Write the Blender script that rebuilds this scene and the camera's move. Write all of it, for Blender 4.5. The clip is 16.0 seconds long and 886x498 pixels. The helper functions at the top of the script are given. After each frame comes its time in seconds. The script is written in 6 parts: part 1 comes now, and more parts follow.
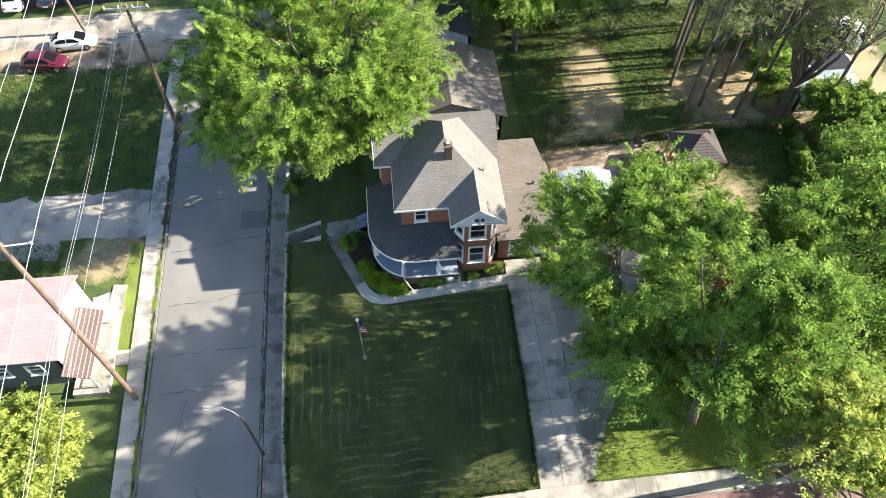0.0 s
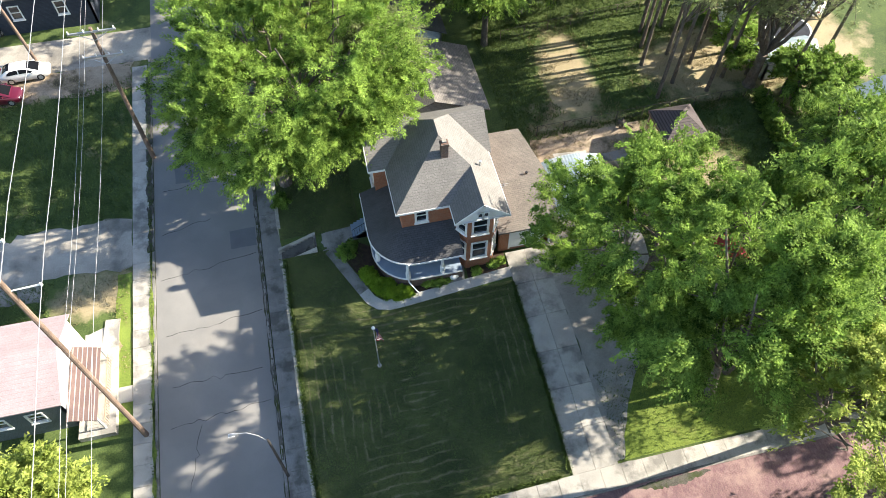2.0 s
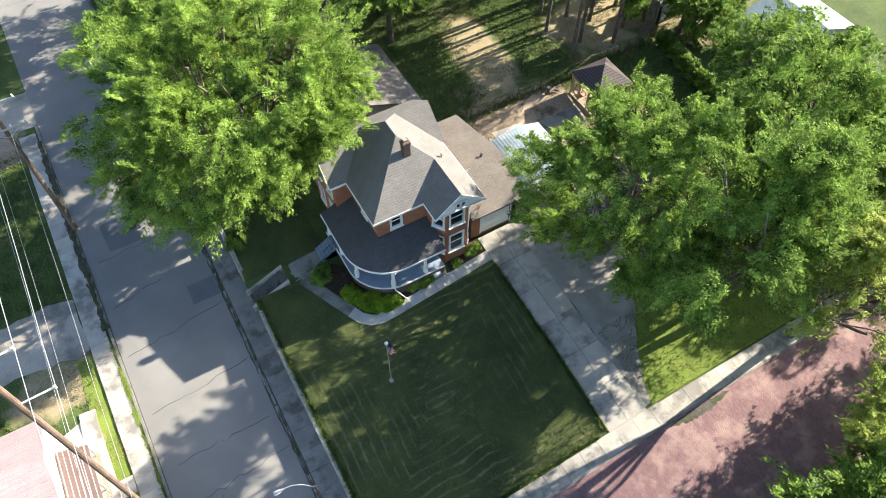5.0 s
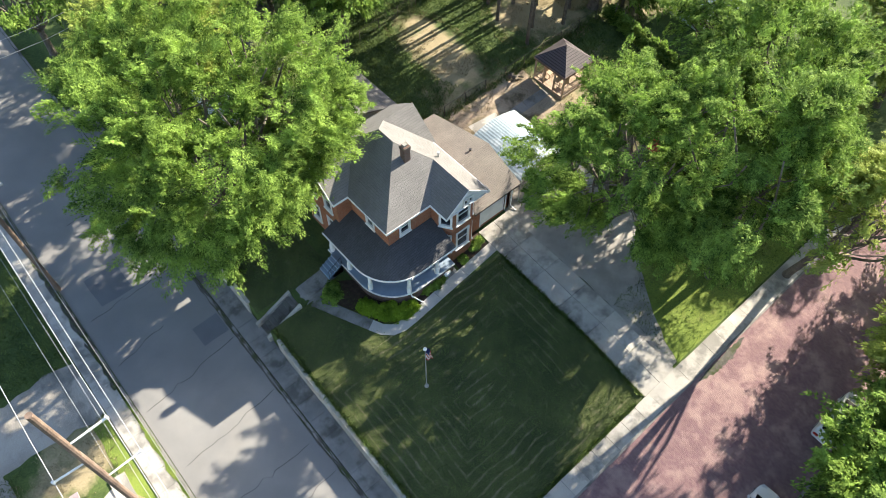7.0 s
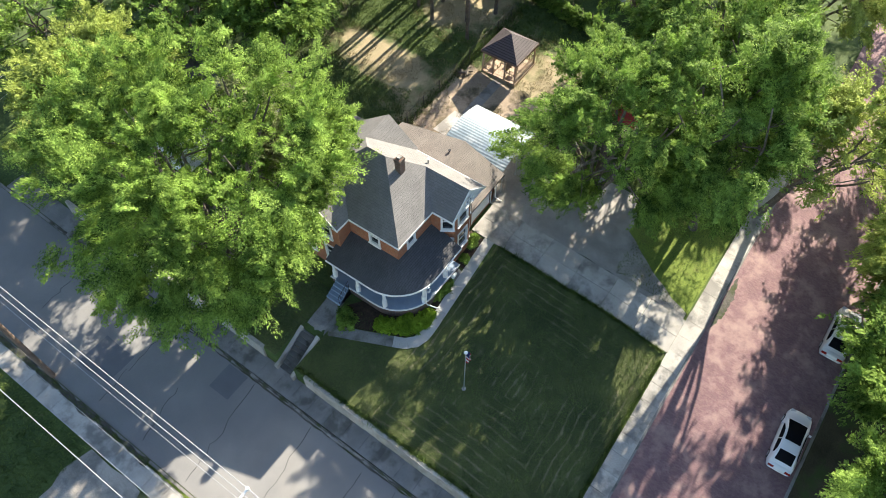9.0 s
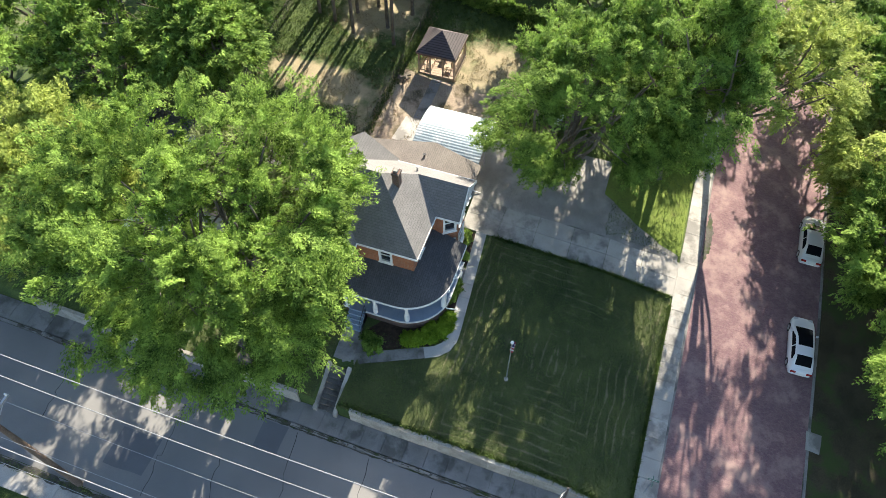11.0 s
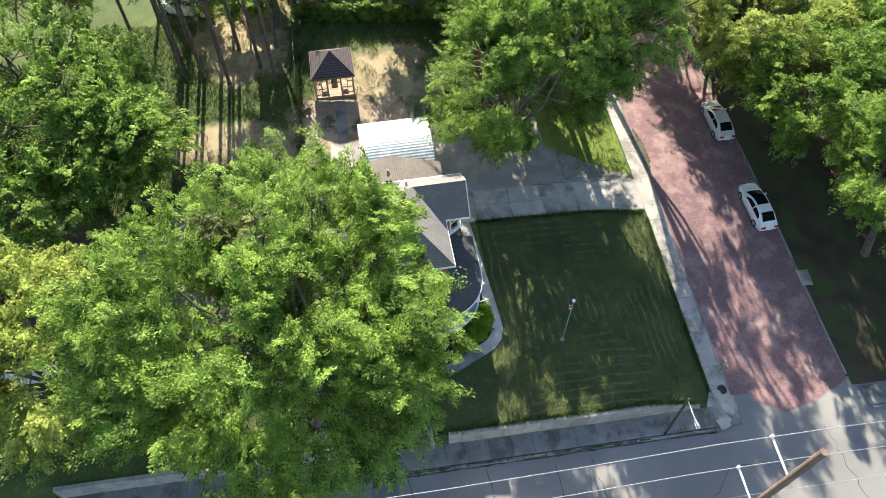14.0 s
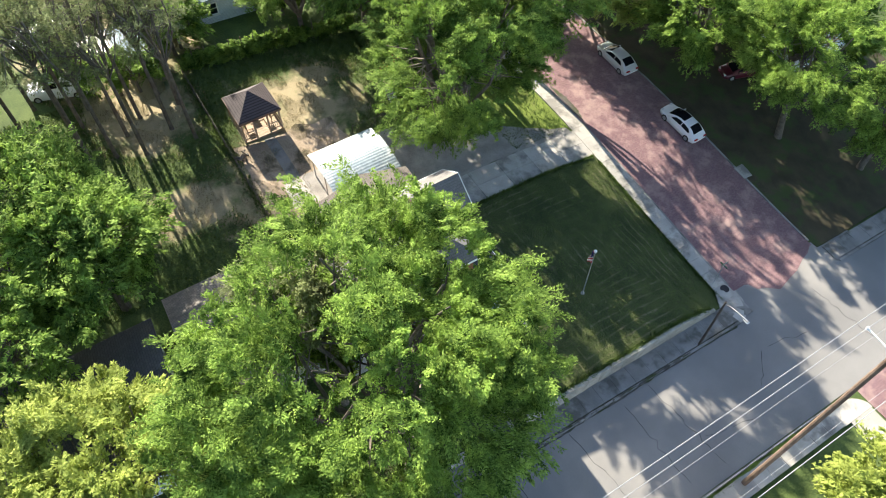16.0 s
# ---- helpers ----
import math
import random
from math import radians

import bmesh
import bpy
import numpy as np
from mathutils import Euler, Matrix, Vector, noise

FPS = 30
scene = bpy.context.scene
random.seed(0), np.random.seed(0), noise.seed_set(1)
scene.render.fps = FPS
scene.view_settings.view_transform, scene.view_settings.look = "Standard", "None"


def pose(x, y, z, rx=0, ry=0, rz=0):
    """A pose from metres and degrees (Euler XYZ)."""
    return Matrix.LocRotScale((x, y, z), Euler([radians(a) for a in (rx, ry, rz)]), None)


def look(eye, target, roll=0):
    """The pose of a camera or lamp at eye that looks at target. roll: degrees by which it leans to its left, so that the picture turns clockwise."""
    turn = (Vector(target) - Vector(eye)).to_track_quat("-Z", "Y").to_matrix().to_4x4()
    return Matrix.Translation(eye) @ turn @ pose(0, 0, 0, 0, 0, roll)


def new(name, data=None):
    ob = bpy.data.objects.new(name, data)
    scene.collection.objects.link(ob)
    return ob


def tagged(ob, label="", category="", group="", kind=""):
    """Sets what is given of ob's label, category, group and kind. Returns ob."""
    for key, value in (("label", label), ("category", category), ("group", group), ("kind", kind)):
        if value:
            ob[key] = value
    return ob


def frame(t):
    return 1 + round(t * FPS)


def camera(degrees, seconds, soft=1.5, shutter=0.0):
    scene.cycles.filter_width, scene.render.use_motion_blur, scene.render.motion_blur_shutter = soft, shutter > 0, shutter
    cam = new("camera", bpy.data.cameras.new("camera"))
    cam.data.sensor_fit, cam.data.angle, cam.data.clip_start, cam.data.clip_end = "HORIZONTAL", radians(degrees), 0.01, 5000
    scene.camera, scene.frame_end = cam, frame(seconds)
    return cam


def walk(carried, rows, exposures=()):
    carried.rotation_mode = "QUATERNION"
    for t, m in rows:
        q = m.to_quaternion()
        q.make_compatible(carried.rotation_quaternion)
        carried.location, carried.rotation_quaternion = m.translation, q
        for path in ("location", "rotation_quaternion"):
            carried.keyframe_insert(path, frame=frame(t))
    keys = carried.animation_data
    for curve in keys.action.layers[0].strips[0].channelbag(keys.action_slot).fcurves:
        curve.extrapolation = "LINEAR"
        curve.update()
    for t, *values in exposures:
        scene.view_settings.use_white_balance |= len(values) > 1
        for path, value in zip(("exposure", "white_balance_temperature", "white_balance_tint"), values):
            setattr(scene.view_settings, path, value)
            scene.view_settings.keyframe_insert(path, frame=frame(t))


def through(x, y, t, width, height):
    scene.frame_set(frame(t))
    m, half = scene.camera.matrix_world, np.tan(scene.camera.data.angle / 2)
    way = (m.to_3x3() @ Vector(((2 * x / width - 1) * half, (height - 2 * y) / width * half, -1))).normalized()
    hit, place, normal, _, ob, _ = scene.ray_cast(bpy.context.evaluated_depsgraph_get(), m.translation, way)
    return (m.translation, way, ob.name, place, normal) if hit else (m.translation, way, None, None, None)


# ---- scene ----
# ================= camera and its flight =================
cam = camera(64.10, 16.0, soft=0.8)
# seconds, place, pitch, roll, heading
PATH = [
    (0, 0.000, -0.000, 47.206, -55.090, -0.100, -5.500),
    (0.5, -0.970, 0.135, 47.088, -55.125, -0.068, -7.225),
    (1, -1.946, 0.320, 46.986, -55.144, -0.043, -9.050),
    (1.5, -2.965, 0.547, 46.901, -55.157, -0.026, -10.924),
    (2, -3.977, 0.856, 46.850, -55.144, 0.012, -12.804),
    (2.5, -5.023, 1.207, 46.782, -55.139, 0.074, -14.710),
    (3, -6.119, 1.590, 46.636, -55.162, 0.114, -17.082),
    (3.5, -7.186, 2.059, 46.425, -55.172, 0.100, -20.327),
    (4, -8.259, 2.593, 46.219, -55.161, 0.069, -23.868),
    (6.5, -14.768, 6.471, 45.920, -55.139, 0.234, -38.003),
    (7, -16.032, 7.597, 46.019, -55.188, 0.174, -41.109),
    (7.5, -17.248, 8.804, 46.135, -55.231, 0.121, -44.271),
    (8, -18.421, 10.159, 46.198, -55.267, 0.064, -47.589),
    (8.5, -19.593, 11.600, 46.323, -55.294, 0.010, -51.052),
    (9, -20.795, 13.138, 46.467, -55.323, -0.050, -54.596),
    (11.5, -25.638, 23.397, 46.789, -55.225, -0.031, -75.647),
    (12, -26.096, 25.778, 46.858, -55.288, -0.015, -80.029),
    (12.5, -26.402, 28.296, 46.938, -55.323, -0.017, -84.583),
    (13, -26.518, 30.916, 46.995, -55.341, -0.017, -89.411),
    (13.5, -26.362, 33.614, 46.985, -55.341, 0.003, -94.409),
    (14, -25.942, 36.373, 46.883, -55.354, 0.043, -99.558),
    (14.5, -25.259, 39.223, 46.767, -55.370, 0.068, -104.978),
    (15, -24.331, 42.097, 46.689, -55.376, 0.076, -110.654),
    (15.5, -23.115, 44.943, 46.699, -55.326, 0.074, -116.386),
    (16, -21.744, 47.743, 46.711, -55.260, 0.071, -122.045),
]
walk(cam, [(t, pose(x, y, z, 0, 0, yaw) @ pose(0, 0, 0, 90 + pitch) @ pose(0, 0, 0, 0, 0, roll)) for t, x, y, z, pitch, roll, yaw in PATH])

# ================= world, sun =================
SUN_ELEVATION = 28.2
world = bpy.data.worlds.new("world")
scene.world = world
world.use_nodes = True
_n, _l = world.node_tree.nodes, world.node_tree.links
_sky = _n.new("ShaderNodeTexSky")
_sky.sky_type = 'NISHITA'
_sky.sun_disc = False
_sky.sun_elevation = radians(SUN_ELEVATION)
_sky.sun_rotation = radians(90)
_sky.air_density, _sky.dust_density, _sky.ozone_density = 1.0, 1.0, 1.0
_n["Background"].inputs["Strength"].default_value = 0.09
_l.new(_sky.outputs["Color"], _n["Background"].inputs["Color"])
sun = new("sun", bpy.data.lights.new("sun", "SUN"))
sun.data.energy = 5.0
sun.data.angle = radians(0.5)
sun.data.color = (1.0, 0.90, 0.74)
sun.matrix_world = look((60, 0, 60 * math.tan(radians(SUN_ELEVATION))), (0, 0.5, 0))
scene.view_settings.exposure = 1.87

# ================= materials =================


def material(name, dark, light, scale=1.0, fine=20.0, rough=0.85, bump=0.3, metal=0.0, patch=None, patch_scale=0.15,
             patch_from=0.5, patch_to=0.62, attribute=None, coords="place", random_shift=0.0, spec=0.4):
    """Two scales of noise between two colours; optional patches of a third; random_shift varies piece by piece."""
    m = bpy.data.materials.new(name)
    m.use_nodes = True
    n, l = m.node_tree.nodes, m.node_tree.links
    b = n["Principled BSDF"]
    b.inputs["Roughness"].default_value, b.inputs["Metallic"].default_value = rough, metal
    b.inputs["Specular IOR Level"].default_value = spec
    if coords == "place":
        where = n.new("ShaderNodeNewGeometry").outputs["Position"]
    else:
        where = n.new("ShaderNodeTexCoord").outputs["Object"]
    big = n.new("ShaderNodeTexNoise")
    big.inputs["Scale"].default_value, big.inputs["Detail"].default_value = scale, 6
    small = n.new("ShaderNodeTexNoise")
    small.inputs["Scale"].default_value, small.inputs["Detail"].default_value = fine, 4
    l.new(where, big.inputs["Vector"]), l.new(where, small.inputs["Vector"])
    mixed = n.new("ShaderNodeMath")
    mixed.operation = 'ADD'
    half = n.new("ShaderNodeMath")
    half.operation = 'MULTIPLY_ADD'
    half.inputs[1].default_value, half.inputs[2].default_value = 0.5, -0.0
    l.new(small.outputs["Fac"], half.inputs[0])
    half2 = n.new("ShaderNodeMath")
    half2.operation = 'MULTIPLY_ADD'
    half2.inputs[1].default_value, half2.inputs[2].default_value = 0.5, 0.0
    l.new(big.outputs["Fac"], half2.inputs[0])
    l.new(half.outputs[0], mixed.inputs[0]), l.new(half2.outputs[0], mixed.inputs[1])
    ramp = n.new("ShaderNodeValToRGB")
    ramp.color_ramp.elements[0].position, ramp.color_ramp.elements[1].position = 0.36, 0.64
    ramp.color_ramp.elements[0].color, ramp.color_ramp.elements[1].color = (*dark, 1), (*light, 1)
    l.new(mixed.outputs[0], ramp.inputs["Fac"])
    colour = ramp.outputs["Color"]
    if patch:
        pn = n.new("ShaderNodeTexNoise")
        pn.inputs["Scale"].default_value, pn.inputs["Detail"].default_value = patch_scale, 8
        pn.inputs["Roughness"].default_value = 0.62
        l.new(where, pn.inputs["Vector"])
        value = pn.outputs["Fac"]
        if attribute:
            at = n.new("ShaderNodeAttribute")
            at.attribute_name = attribute
            add = n.new("ShaderNodeMath")
            add.operation = 'ADD'
            l.new(value, add.inputs[0]), l.new(at.outputs["Fac"], add.inputs[1])
            value = add.outputs[0]
        rng = n.new("ShaderNodeMapRange")
        rng.inputs["From Min"].default_value, rng.inputs["From Max"].default_value = patch_from, patch_to
        l.new(value, rng.inputs["Value"])
        mx = n.new("ShaderNodeMix")
        mx.data_type = 'RGBA'
        l.new(rng.outputs[0], mx.inputs["Factor"])
        l.new(colour, mx.inputs["A"])
        tint = n.new("ShaderNodeValToRGB")
        tint.color_ramp.elements[0].position, tint.color_ramp.elements[1].position = 0.35, 0.65
        tint.color_ramp.elements[0].color = (*[c * 0.72 for c in patch], 1)
        tint.color_ramp.elements[1].color = (*patch, 1)
        l.new(mixed.outputs[0], tint.inputs["Fac"])
        l.new(tint.outputs["Color"], mx.inputs["B"])
        colour = mx.outputs["Result"]
    if random_shift:
        info = n.new("ShaderNodeObjectInfo")
        hsv = n.new("ShaderNodeHueSaturation")
        rr = n.new("ShaderNodeMapRange")
        rr.inputs["To Min"].default_value, rr.inputs["To Max"].default_value = 1 - random_shift, 1 + random_shift
        l.new(info.outputs["Random"], rr.inputs["Value"]), l.new(rr.outputs[0], hsv.inputs["Value"])
        l.new(colour, hsv.inputs["Color"])
        colour = hsv.outputs["Color"]
    l.new(colour, b.inputs["Base Color"])
    if bump:
        bp = n.new("ShaderNodeBump")
        bp.inputs["Strength"].default_value, bp.inputs["Distance"].default_value = bump, 0.05
        l.new(mixed.outputs[0], bp.inputs["Height"]), l.new(bp.outputs["Normal"], b.inputs["Normal"])
    return m


def courses(name, c1, c2, mortar, width, height, gap, along, rows, rough=0.9, bump=0.5, stain=None, offset=0.5):
    """Rows of bricks, shingles or tiles: along and rows are the weights of x, y, z in the two directions."""
    m = bpy.data.materials.new(name)
    m.use_nodes = True
    n, l = m.node_tree.nodes, m.node_tree.links
    b = n["Principled BSDF"]
    b.inputs["Roughness"].default_value = rough
    b.inputs["Specular IOR Level"].default_value = 0.3
    pos = n.new("ShaderNodeNewGeometry").outputs["Position"]
    comb = n.new("ShaderNodeCombineXYZ")
    for weights, slot in ((along, "X"), (rows, "Y")):
        dot = n.new("ShaderNodeVectorMath")
        dot.operation = 'DOT_PRODUCT'
        dot.inputs[1].default_value = weights
        l.new(pos, dot.inputs[0]), l.new(dot.outputs["Value"], comb.inputs[slot])
    tex = n.new("ShaderNodeTexBrick")
    tex.inputs["Scale"].default_value = 1.0
    tex.inputs["Brick Width"].default_value, tex.inputs["Row Height"].default_value = width, height
    tex.inputs["Mortar Size"].default_value, tex.inputs["Mortar Smooth"].default_value = gap, 0.2
    tex.inputs["Color1"].default_value, tex.inputs["Color2"].default_value = (*c1, 1), (*c2, 1)
    tex.inputs["Mortar"].default_value = (*mortar, 1)
    tex.offset = offset
    l.new(comb.outputs[0], tex.inputs["Vector"])
    noise_a = n.new("ShaderNodeTexNoise")
    noise_a.inputs["Scale"].default_value, noise_a.inputs["Detail"].default_value = 0.6, 8
    noise_a.inputs["Roughness"].default_value = 0.65
    l.new(pos, noise_a.inputs["Vector"])
    noise_b = n.new("ShaderNodeTexNoise")
    noise_b.inputs["Scale"].default_value, noise_b.inputs["Detail"].default_value = 14, 4
    l.new(pos, noise_b.inputs["Vector"])
    hsv = n.new("ShaderNodeHueSaturation")
    r1 = n.new("ShaderNodeMapRange")
    r1.inputs["From Min"].default_value, r1.inputs["From Max"].default_value = 0.3, 0.7
    r1.inputs["To Min"].default_value, r1.inputs["To Max"].default_value = 0.72, 1.28
    avg = n.new("ShaderNodeMath")
    avg.operation = 'ADD'
    l.new(noise_a.outputs["Fac"], avg.inputs[0]), l.new(noise_b.outputs["Fac"], avg.inputs[1])
    halved = n.new("ShaderNodeMath")
    halved.operation = 'MULTIPLY'
    halved.inputs[1].default_value = 0.5
    l.new(avg.outputs[0], halved.inputs[0]), l.new(halved.outputs[0], r1.inputs["Value"])
    l.new(r1.outputs[0], hsv.inputs["Value"]), l.new(tex.outputs["Color"], hsv.inputs["Color"])
    colour = hsv.outputs["Color"]
    if stain:
        sn = n.new("ShaderNodeMapRange")
        sn.inputs["From Min"].default_value, sn.inputs["From Max"].default_value = 0.5, 0.68
        l.new(noise_a.outputs["Fac"], sn.inputs["Value"])
        mx = n.new("ShaderNodeMix")
        mx.data_type = 'RGBA'
        mx.inputs["B"].default_value = (*stain, 1)
        l.new(sn.outputs[0], mx.inputs["Factor"]), l.new(colour, mx.inputs["A"])
        colour = mx.outputs["Result"]
    l.new(colour, b.inputs["Base Color"])
    bp = n.new("ShaderNodeBump")
    bp.inputs["Strength"].default_value, bp.inputs["Distance"].default_value = bump, 0.02
    bp.invert = True
    l.new(tex.outputs["Fac"], bp.inputs["Height"]), l.new(bp.outputs["Normal"], b.inputs["Normal"])
    return m


def leaf_material(name, dark, light, through=0.35):
    m = bpy.data.materials.new(name)
    m.use_nodes = True
    n, l = m.node_tree.nodes, m.node_tree.links
    b = n["Principled BSDF"]
    b.inputs["Roughness"].default_value = 0.7
    b.inputs["Specular IOR Level"].default_value = 0.12
    geo = n.new("ShaderNodeNewGeometry")
    big = n.new("ShaderNodeTexNoise")
    big.inputs["Scale"].default_value, big.inputs["Detail"].default_value = 0.9, 4
    l.new(geo.outputs["Position"], big.inputs["Vector"])
    add = n.new("ShaderNodeMath")
    add.operation = 'MULTIPLY_ADD'
    add.inputs[1].default_value = 0.22
    l.new(geo.outputs["Random Per Island"], add.inputs[0])
    sc = n.new("ShaderNodeMath")
    sc.operation = 'MULTIPLY'
    sc.inputs[1].default_value = 0.95
    l.new(big.outputs["Fac"], sc.inputs[0]), l.new(sc.outputs[0], add.inputs[2])
    ramp = n.new("ShaderNodeValToRGB")
    ramp.color_ramp.elements[0].position, ramp.color_ramp.elements[1].position = 0.38, 0.78
    ramp.color_ramp.elements[0].color, ramp.color_ramp.elements[1].color = (*dark, 1), (*light, 1)
    l.new(add.outputs[0], ramp.inputs["Fac"]), l.new(ramp.outputs["Color"], b.inputs["Base Color"])
    tr = n.new("ShaderNodeBsdfTranslucent")
    l.new(ramp.outputs["Color"], tr.inputs["Color"])
    mix = n.new("ShaderNodeMixShader")
    mix.inputs["Fac"].default_value = through
    l.new(b.outputs[0], mix.inputs[1]), l.new(tr.outputs[0], mix.inputs[2])
    l.new(mix.outputs[0], n["Material Output"].inputs["Surface"])
    return m


def glass_material(name, colour, rough=0.08):
    m = bpy.data.materials.new(name)
    m.use_nodes = True
    b = m.node_tree.nodes["Principled BSDF"]
    b.inputs["Base Color"].default_value = (*colour, 1)
    b.inputs["Roughness"].default_value = rough
    b.inputs["Specular IOR Level"].default_value = 0.8
    return m


M_GRASS = material("grass", (0.032, 0.058, 0.016), (0.095, 0.135, 0.034), 0.5, 9, 0.95, 0.6, patch=(0.36, 0.30, 0.18), patch_scale=0.35,
                   patch_from=0.62, patch_to=0.8, attribute="bare")
M_FRONT_LAWN = material("mown_lawn_with_clippings", (0.040, 0.057, 0.021), (0.116, 0.134, 0.046), 0.35, 12, 0.95, 0.8, patch=(0.235, 0.215, 0.125), patch_scale=1.3,
                        patch_from=0.58, patch_to=0.95, attribute="swath")
M_VERGE = material("bright_grass", (0.095, 0.145, 0.022), (0.20, 0.26, 0.048), 0.5, 10, 0.95, 0.8, patch=(0.17, 0.15, 0.06), patch_scale=0.6, patch_from=0.55, patch_to=0.85)
M_PATCH = material("asphalt_patch", (0.115, 0.12, 0.13), (0.155, 0.16, 0.17), 0.5, 30, 0.9, 0.15)
M_ASPHALT = material("asphalt", (0.165, 0.164, 0.161), (0.240, 0.236, 0.228), 0.25, 30, 0.9, 0.15, patch=(0.265, 0.258, 0.245), patch_scale=0.12)
M_PAD = material("old_asphalt", (0.19, 0.18, 0.165), (0.34, 0.325, 0.30), 0.7, 18, 0.95, 0.4, patch=(0.40, 0.375, 0.335), patch_scale=0.4)
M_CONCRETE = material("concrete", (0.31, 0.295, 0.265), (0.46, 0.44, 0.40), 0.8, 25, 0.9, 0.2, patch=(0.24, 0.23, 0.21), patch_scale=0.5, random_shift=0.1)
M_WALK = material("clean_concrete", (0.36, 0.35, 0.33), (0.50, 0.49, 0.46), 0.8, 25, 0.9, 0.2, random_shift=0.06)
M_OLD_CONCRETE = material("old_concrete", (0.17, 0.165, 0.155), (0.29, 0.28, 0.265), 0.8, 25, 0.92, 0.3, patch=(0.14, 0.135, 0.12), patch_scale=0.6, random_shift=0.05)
M_GRAVEL = material("gravel", (0.24, 0.22, 0.19), (0.42, 0.39, 0.34), 0.4, 14, 0.95, 0.5, patch=(0.2, 0.19, 0.17), patch_scale=0.3)
M_DIRT = material("dirt", (0.22, 0.17, 0.12), (0.40, 0.32, 0.235), 0.7, 10, 0.95, 0.5, patch=(0.12, 0.10, 0.06), patch_scale=0.5)
# Shade under the southern trees, mixed into a dark ground colour.
M_TREE_SHADE = material("tree_shade_ground", (0.025, 0.024, 0.012), (0.075, 0.062, 0.035), 0.6, 14, 0.95, 0.7, patch=(0.05, 0.075, 0.02), patch_scale=0.5)
M_GRIME = material("kerb_grime", (0.045, 0.042, 0.036), (0.13, 0.122, 0.105), 2.5, 24, 0.95, 0.5, patch=(0.05, 0.065, 0.02), patch_scale=0.9)
M_MULCH = material("mulch", (0.02, 0.014, 0.010), (0.07, 0.045, 0.03), 3, 30, 0.95, 0.8)
M_STREET_BRICK = courses("street_brick", (0.240, 0.148, 0.148), (0.178, 0.104, 0.118), (0.165, 0.12, 0.12), 0.21, 0.10, 0.008, (0, 1, 0), (1, 0, 0), stain=(0.32, 0.225, 0.205))
M_WALL_BRICK = courses("wall_brick", (0.37, 0.140, 0.070), (0.30, 0.108, 0.056), (0.34, 0.21, 0.14), 0.21, 0.075, 0.010, (1, 1, 0), (0, 0, 1))
SH1, SH2, SH3 = (0.176, 0.171, 0.165), (0.156, 0.152, 0.147), (0.122, 0.119, 0.116)
M_CHIMNEY = courses("chimney_brick", (0.17, 0.10, 0.075), (0.12, 0.075, 0.06), (0.17, 0.15, 0.13), 0.21, 0.075, 0.010, (1, 1, 0), (0, 0, 1))
M_SHINGLE_X = courses("shingles_rows_along_x", SH1, SH2, SH3, 0.32, 0.15, 0.012, (1, 0, 0), (0, 1, 0))
M_SHINGLE_Y = courses("shingles_rows_along_y", SH1, SH2, SH3, 0.32, 0.15, 0.012, (0, 1, 0), (1, 0, 0))
DK1, DK2, DK3 = (0.088, 0.090, 0.096), (0.070, 0.072, 0.078), (0.050, 0.051, 0.056)
M_DARK_SHINGLE = courses("dark_shingles", DK1, DK2, DK3, 0.32, 0.15, 0.012, (1, 0, 0), (0, 1, 0))
M_TAN_SHINGLE_X = courses("tan_shingles", (0.182, 0.163, 0.143), (0.155, 0.139, 0.124), (0.118, 0.106, 0.096), 0.32, 0.15, 0.014, (1, 0, 0), (0, 1, 0))
M_GREY_SHINGLE_Y = courses("grey_shingles", (0.19, 0.175, 0.16), (0.135, 0.125, 0.12), (0.09, 0.085, 0.08), 0.32, 0.15, 0.012, (0, 1, 0), (1, 0, 0))
M_WHITE = material("white_paint", (0.70, 0.70, 0.68), (0.82, 0.82, 0.80), 2, 20, 0.5, 0.05)
M_BLUE_FLOOR = material("blue_grey_paint", (0.19, 0.25, 0.33), (0.25, 0.32, 0.41), 2, 20, 0.6, 0.08)
M_SIDING = courses("pale_siding", (0.62, 0.66, 0.72), (0.58, 0.62, 0.68), (0.35, 0.38, 0.42), 6.0, 0.14, 0.012, (1, 1, 0), (0, 0, 1))
M_GREY_SIDING = courses("grey_siding", (0.36, 0.35, 0.32), (0.33, 0.32, 0.30), (0.2, 0.2, 0.19), 6.0, 0.14, 0.012, (1, 1, 0), (0, 0, 1))
M_NAVY_SIDING = courses("slate_siding", (0.035, 0.042, 0.058), (0.03, 0.038, 0.052), (0.05, 0.06, 0.08), 6.0, 0.14, 0.012, (1, 1, 0), (0, 0, 1))
M_GREEN_SIDING = courses("green_grey_siding", (0.12, 0.145, 0.15), (0.11, 0.135, 0.14), (0.06, 0.07, 0.07), 6.0, 0.14, 0.012, (1, 1, 0), (0, 0, 1))
M_PINK_METAL = courses("faded_red_metal", (0.37, 0.295, 0.30), (0.35, 0.28, 0.285), (0.31, 0.24, 0.245), 80.0, 0.28, 0.015, (1, 0, 0), (0, 1, 0), rough=0.5, offset=0.0)
M_RUST_METAL = courses("rust_red_metal", (0.135, 0.092, 0.085), (0.12, 0.082, 0.076), (0.33, 0.28, 0.27), 80.0, 0.3, 0.035, (0, 1, 0), (1, 0, 0), rough=0.5, offset=0.0)
M_TIN = material("galvanised_tin", (0.19, 0.245, 0.275), (0.30, 0.365, 0.395), 0.9, 6, 0.5, 0.05, metal=0.2, patch=(0.46, 0.51, 0.53), patch_scale=0.5, patch_from=0.52, patch_to=0.6)
M_GLASS = glass_material("window_glass", (0.015, 0.02, 0.028))
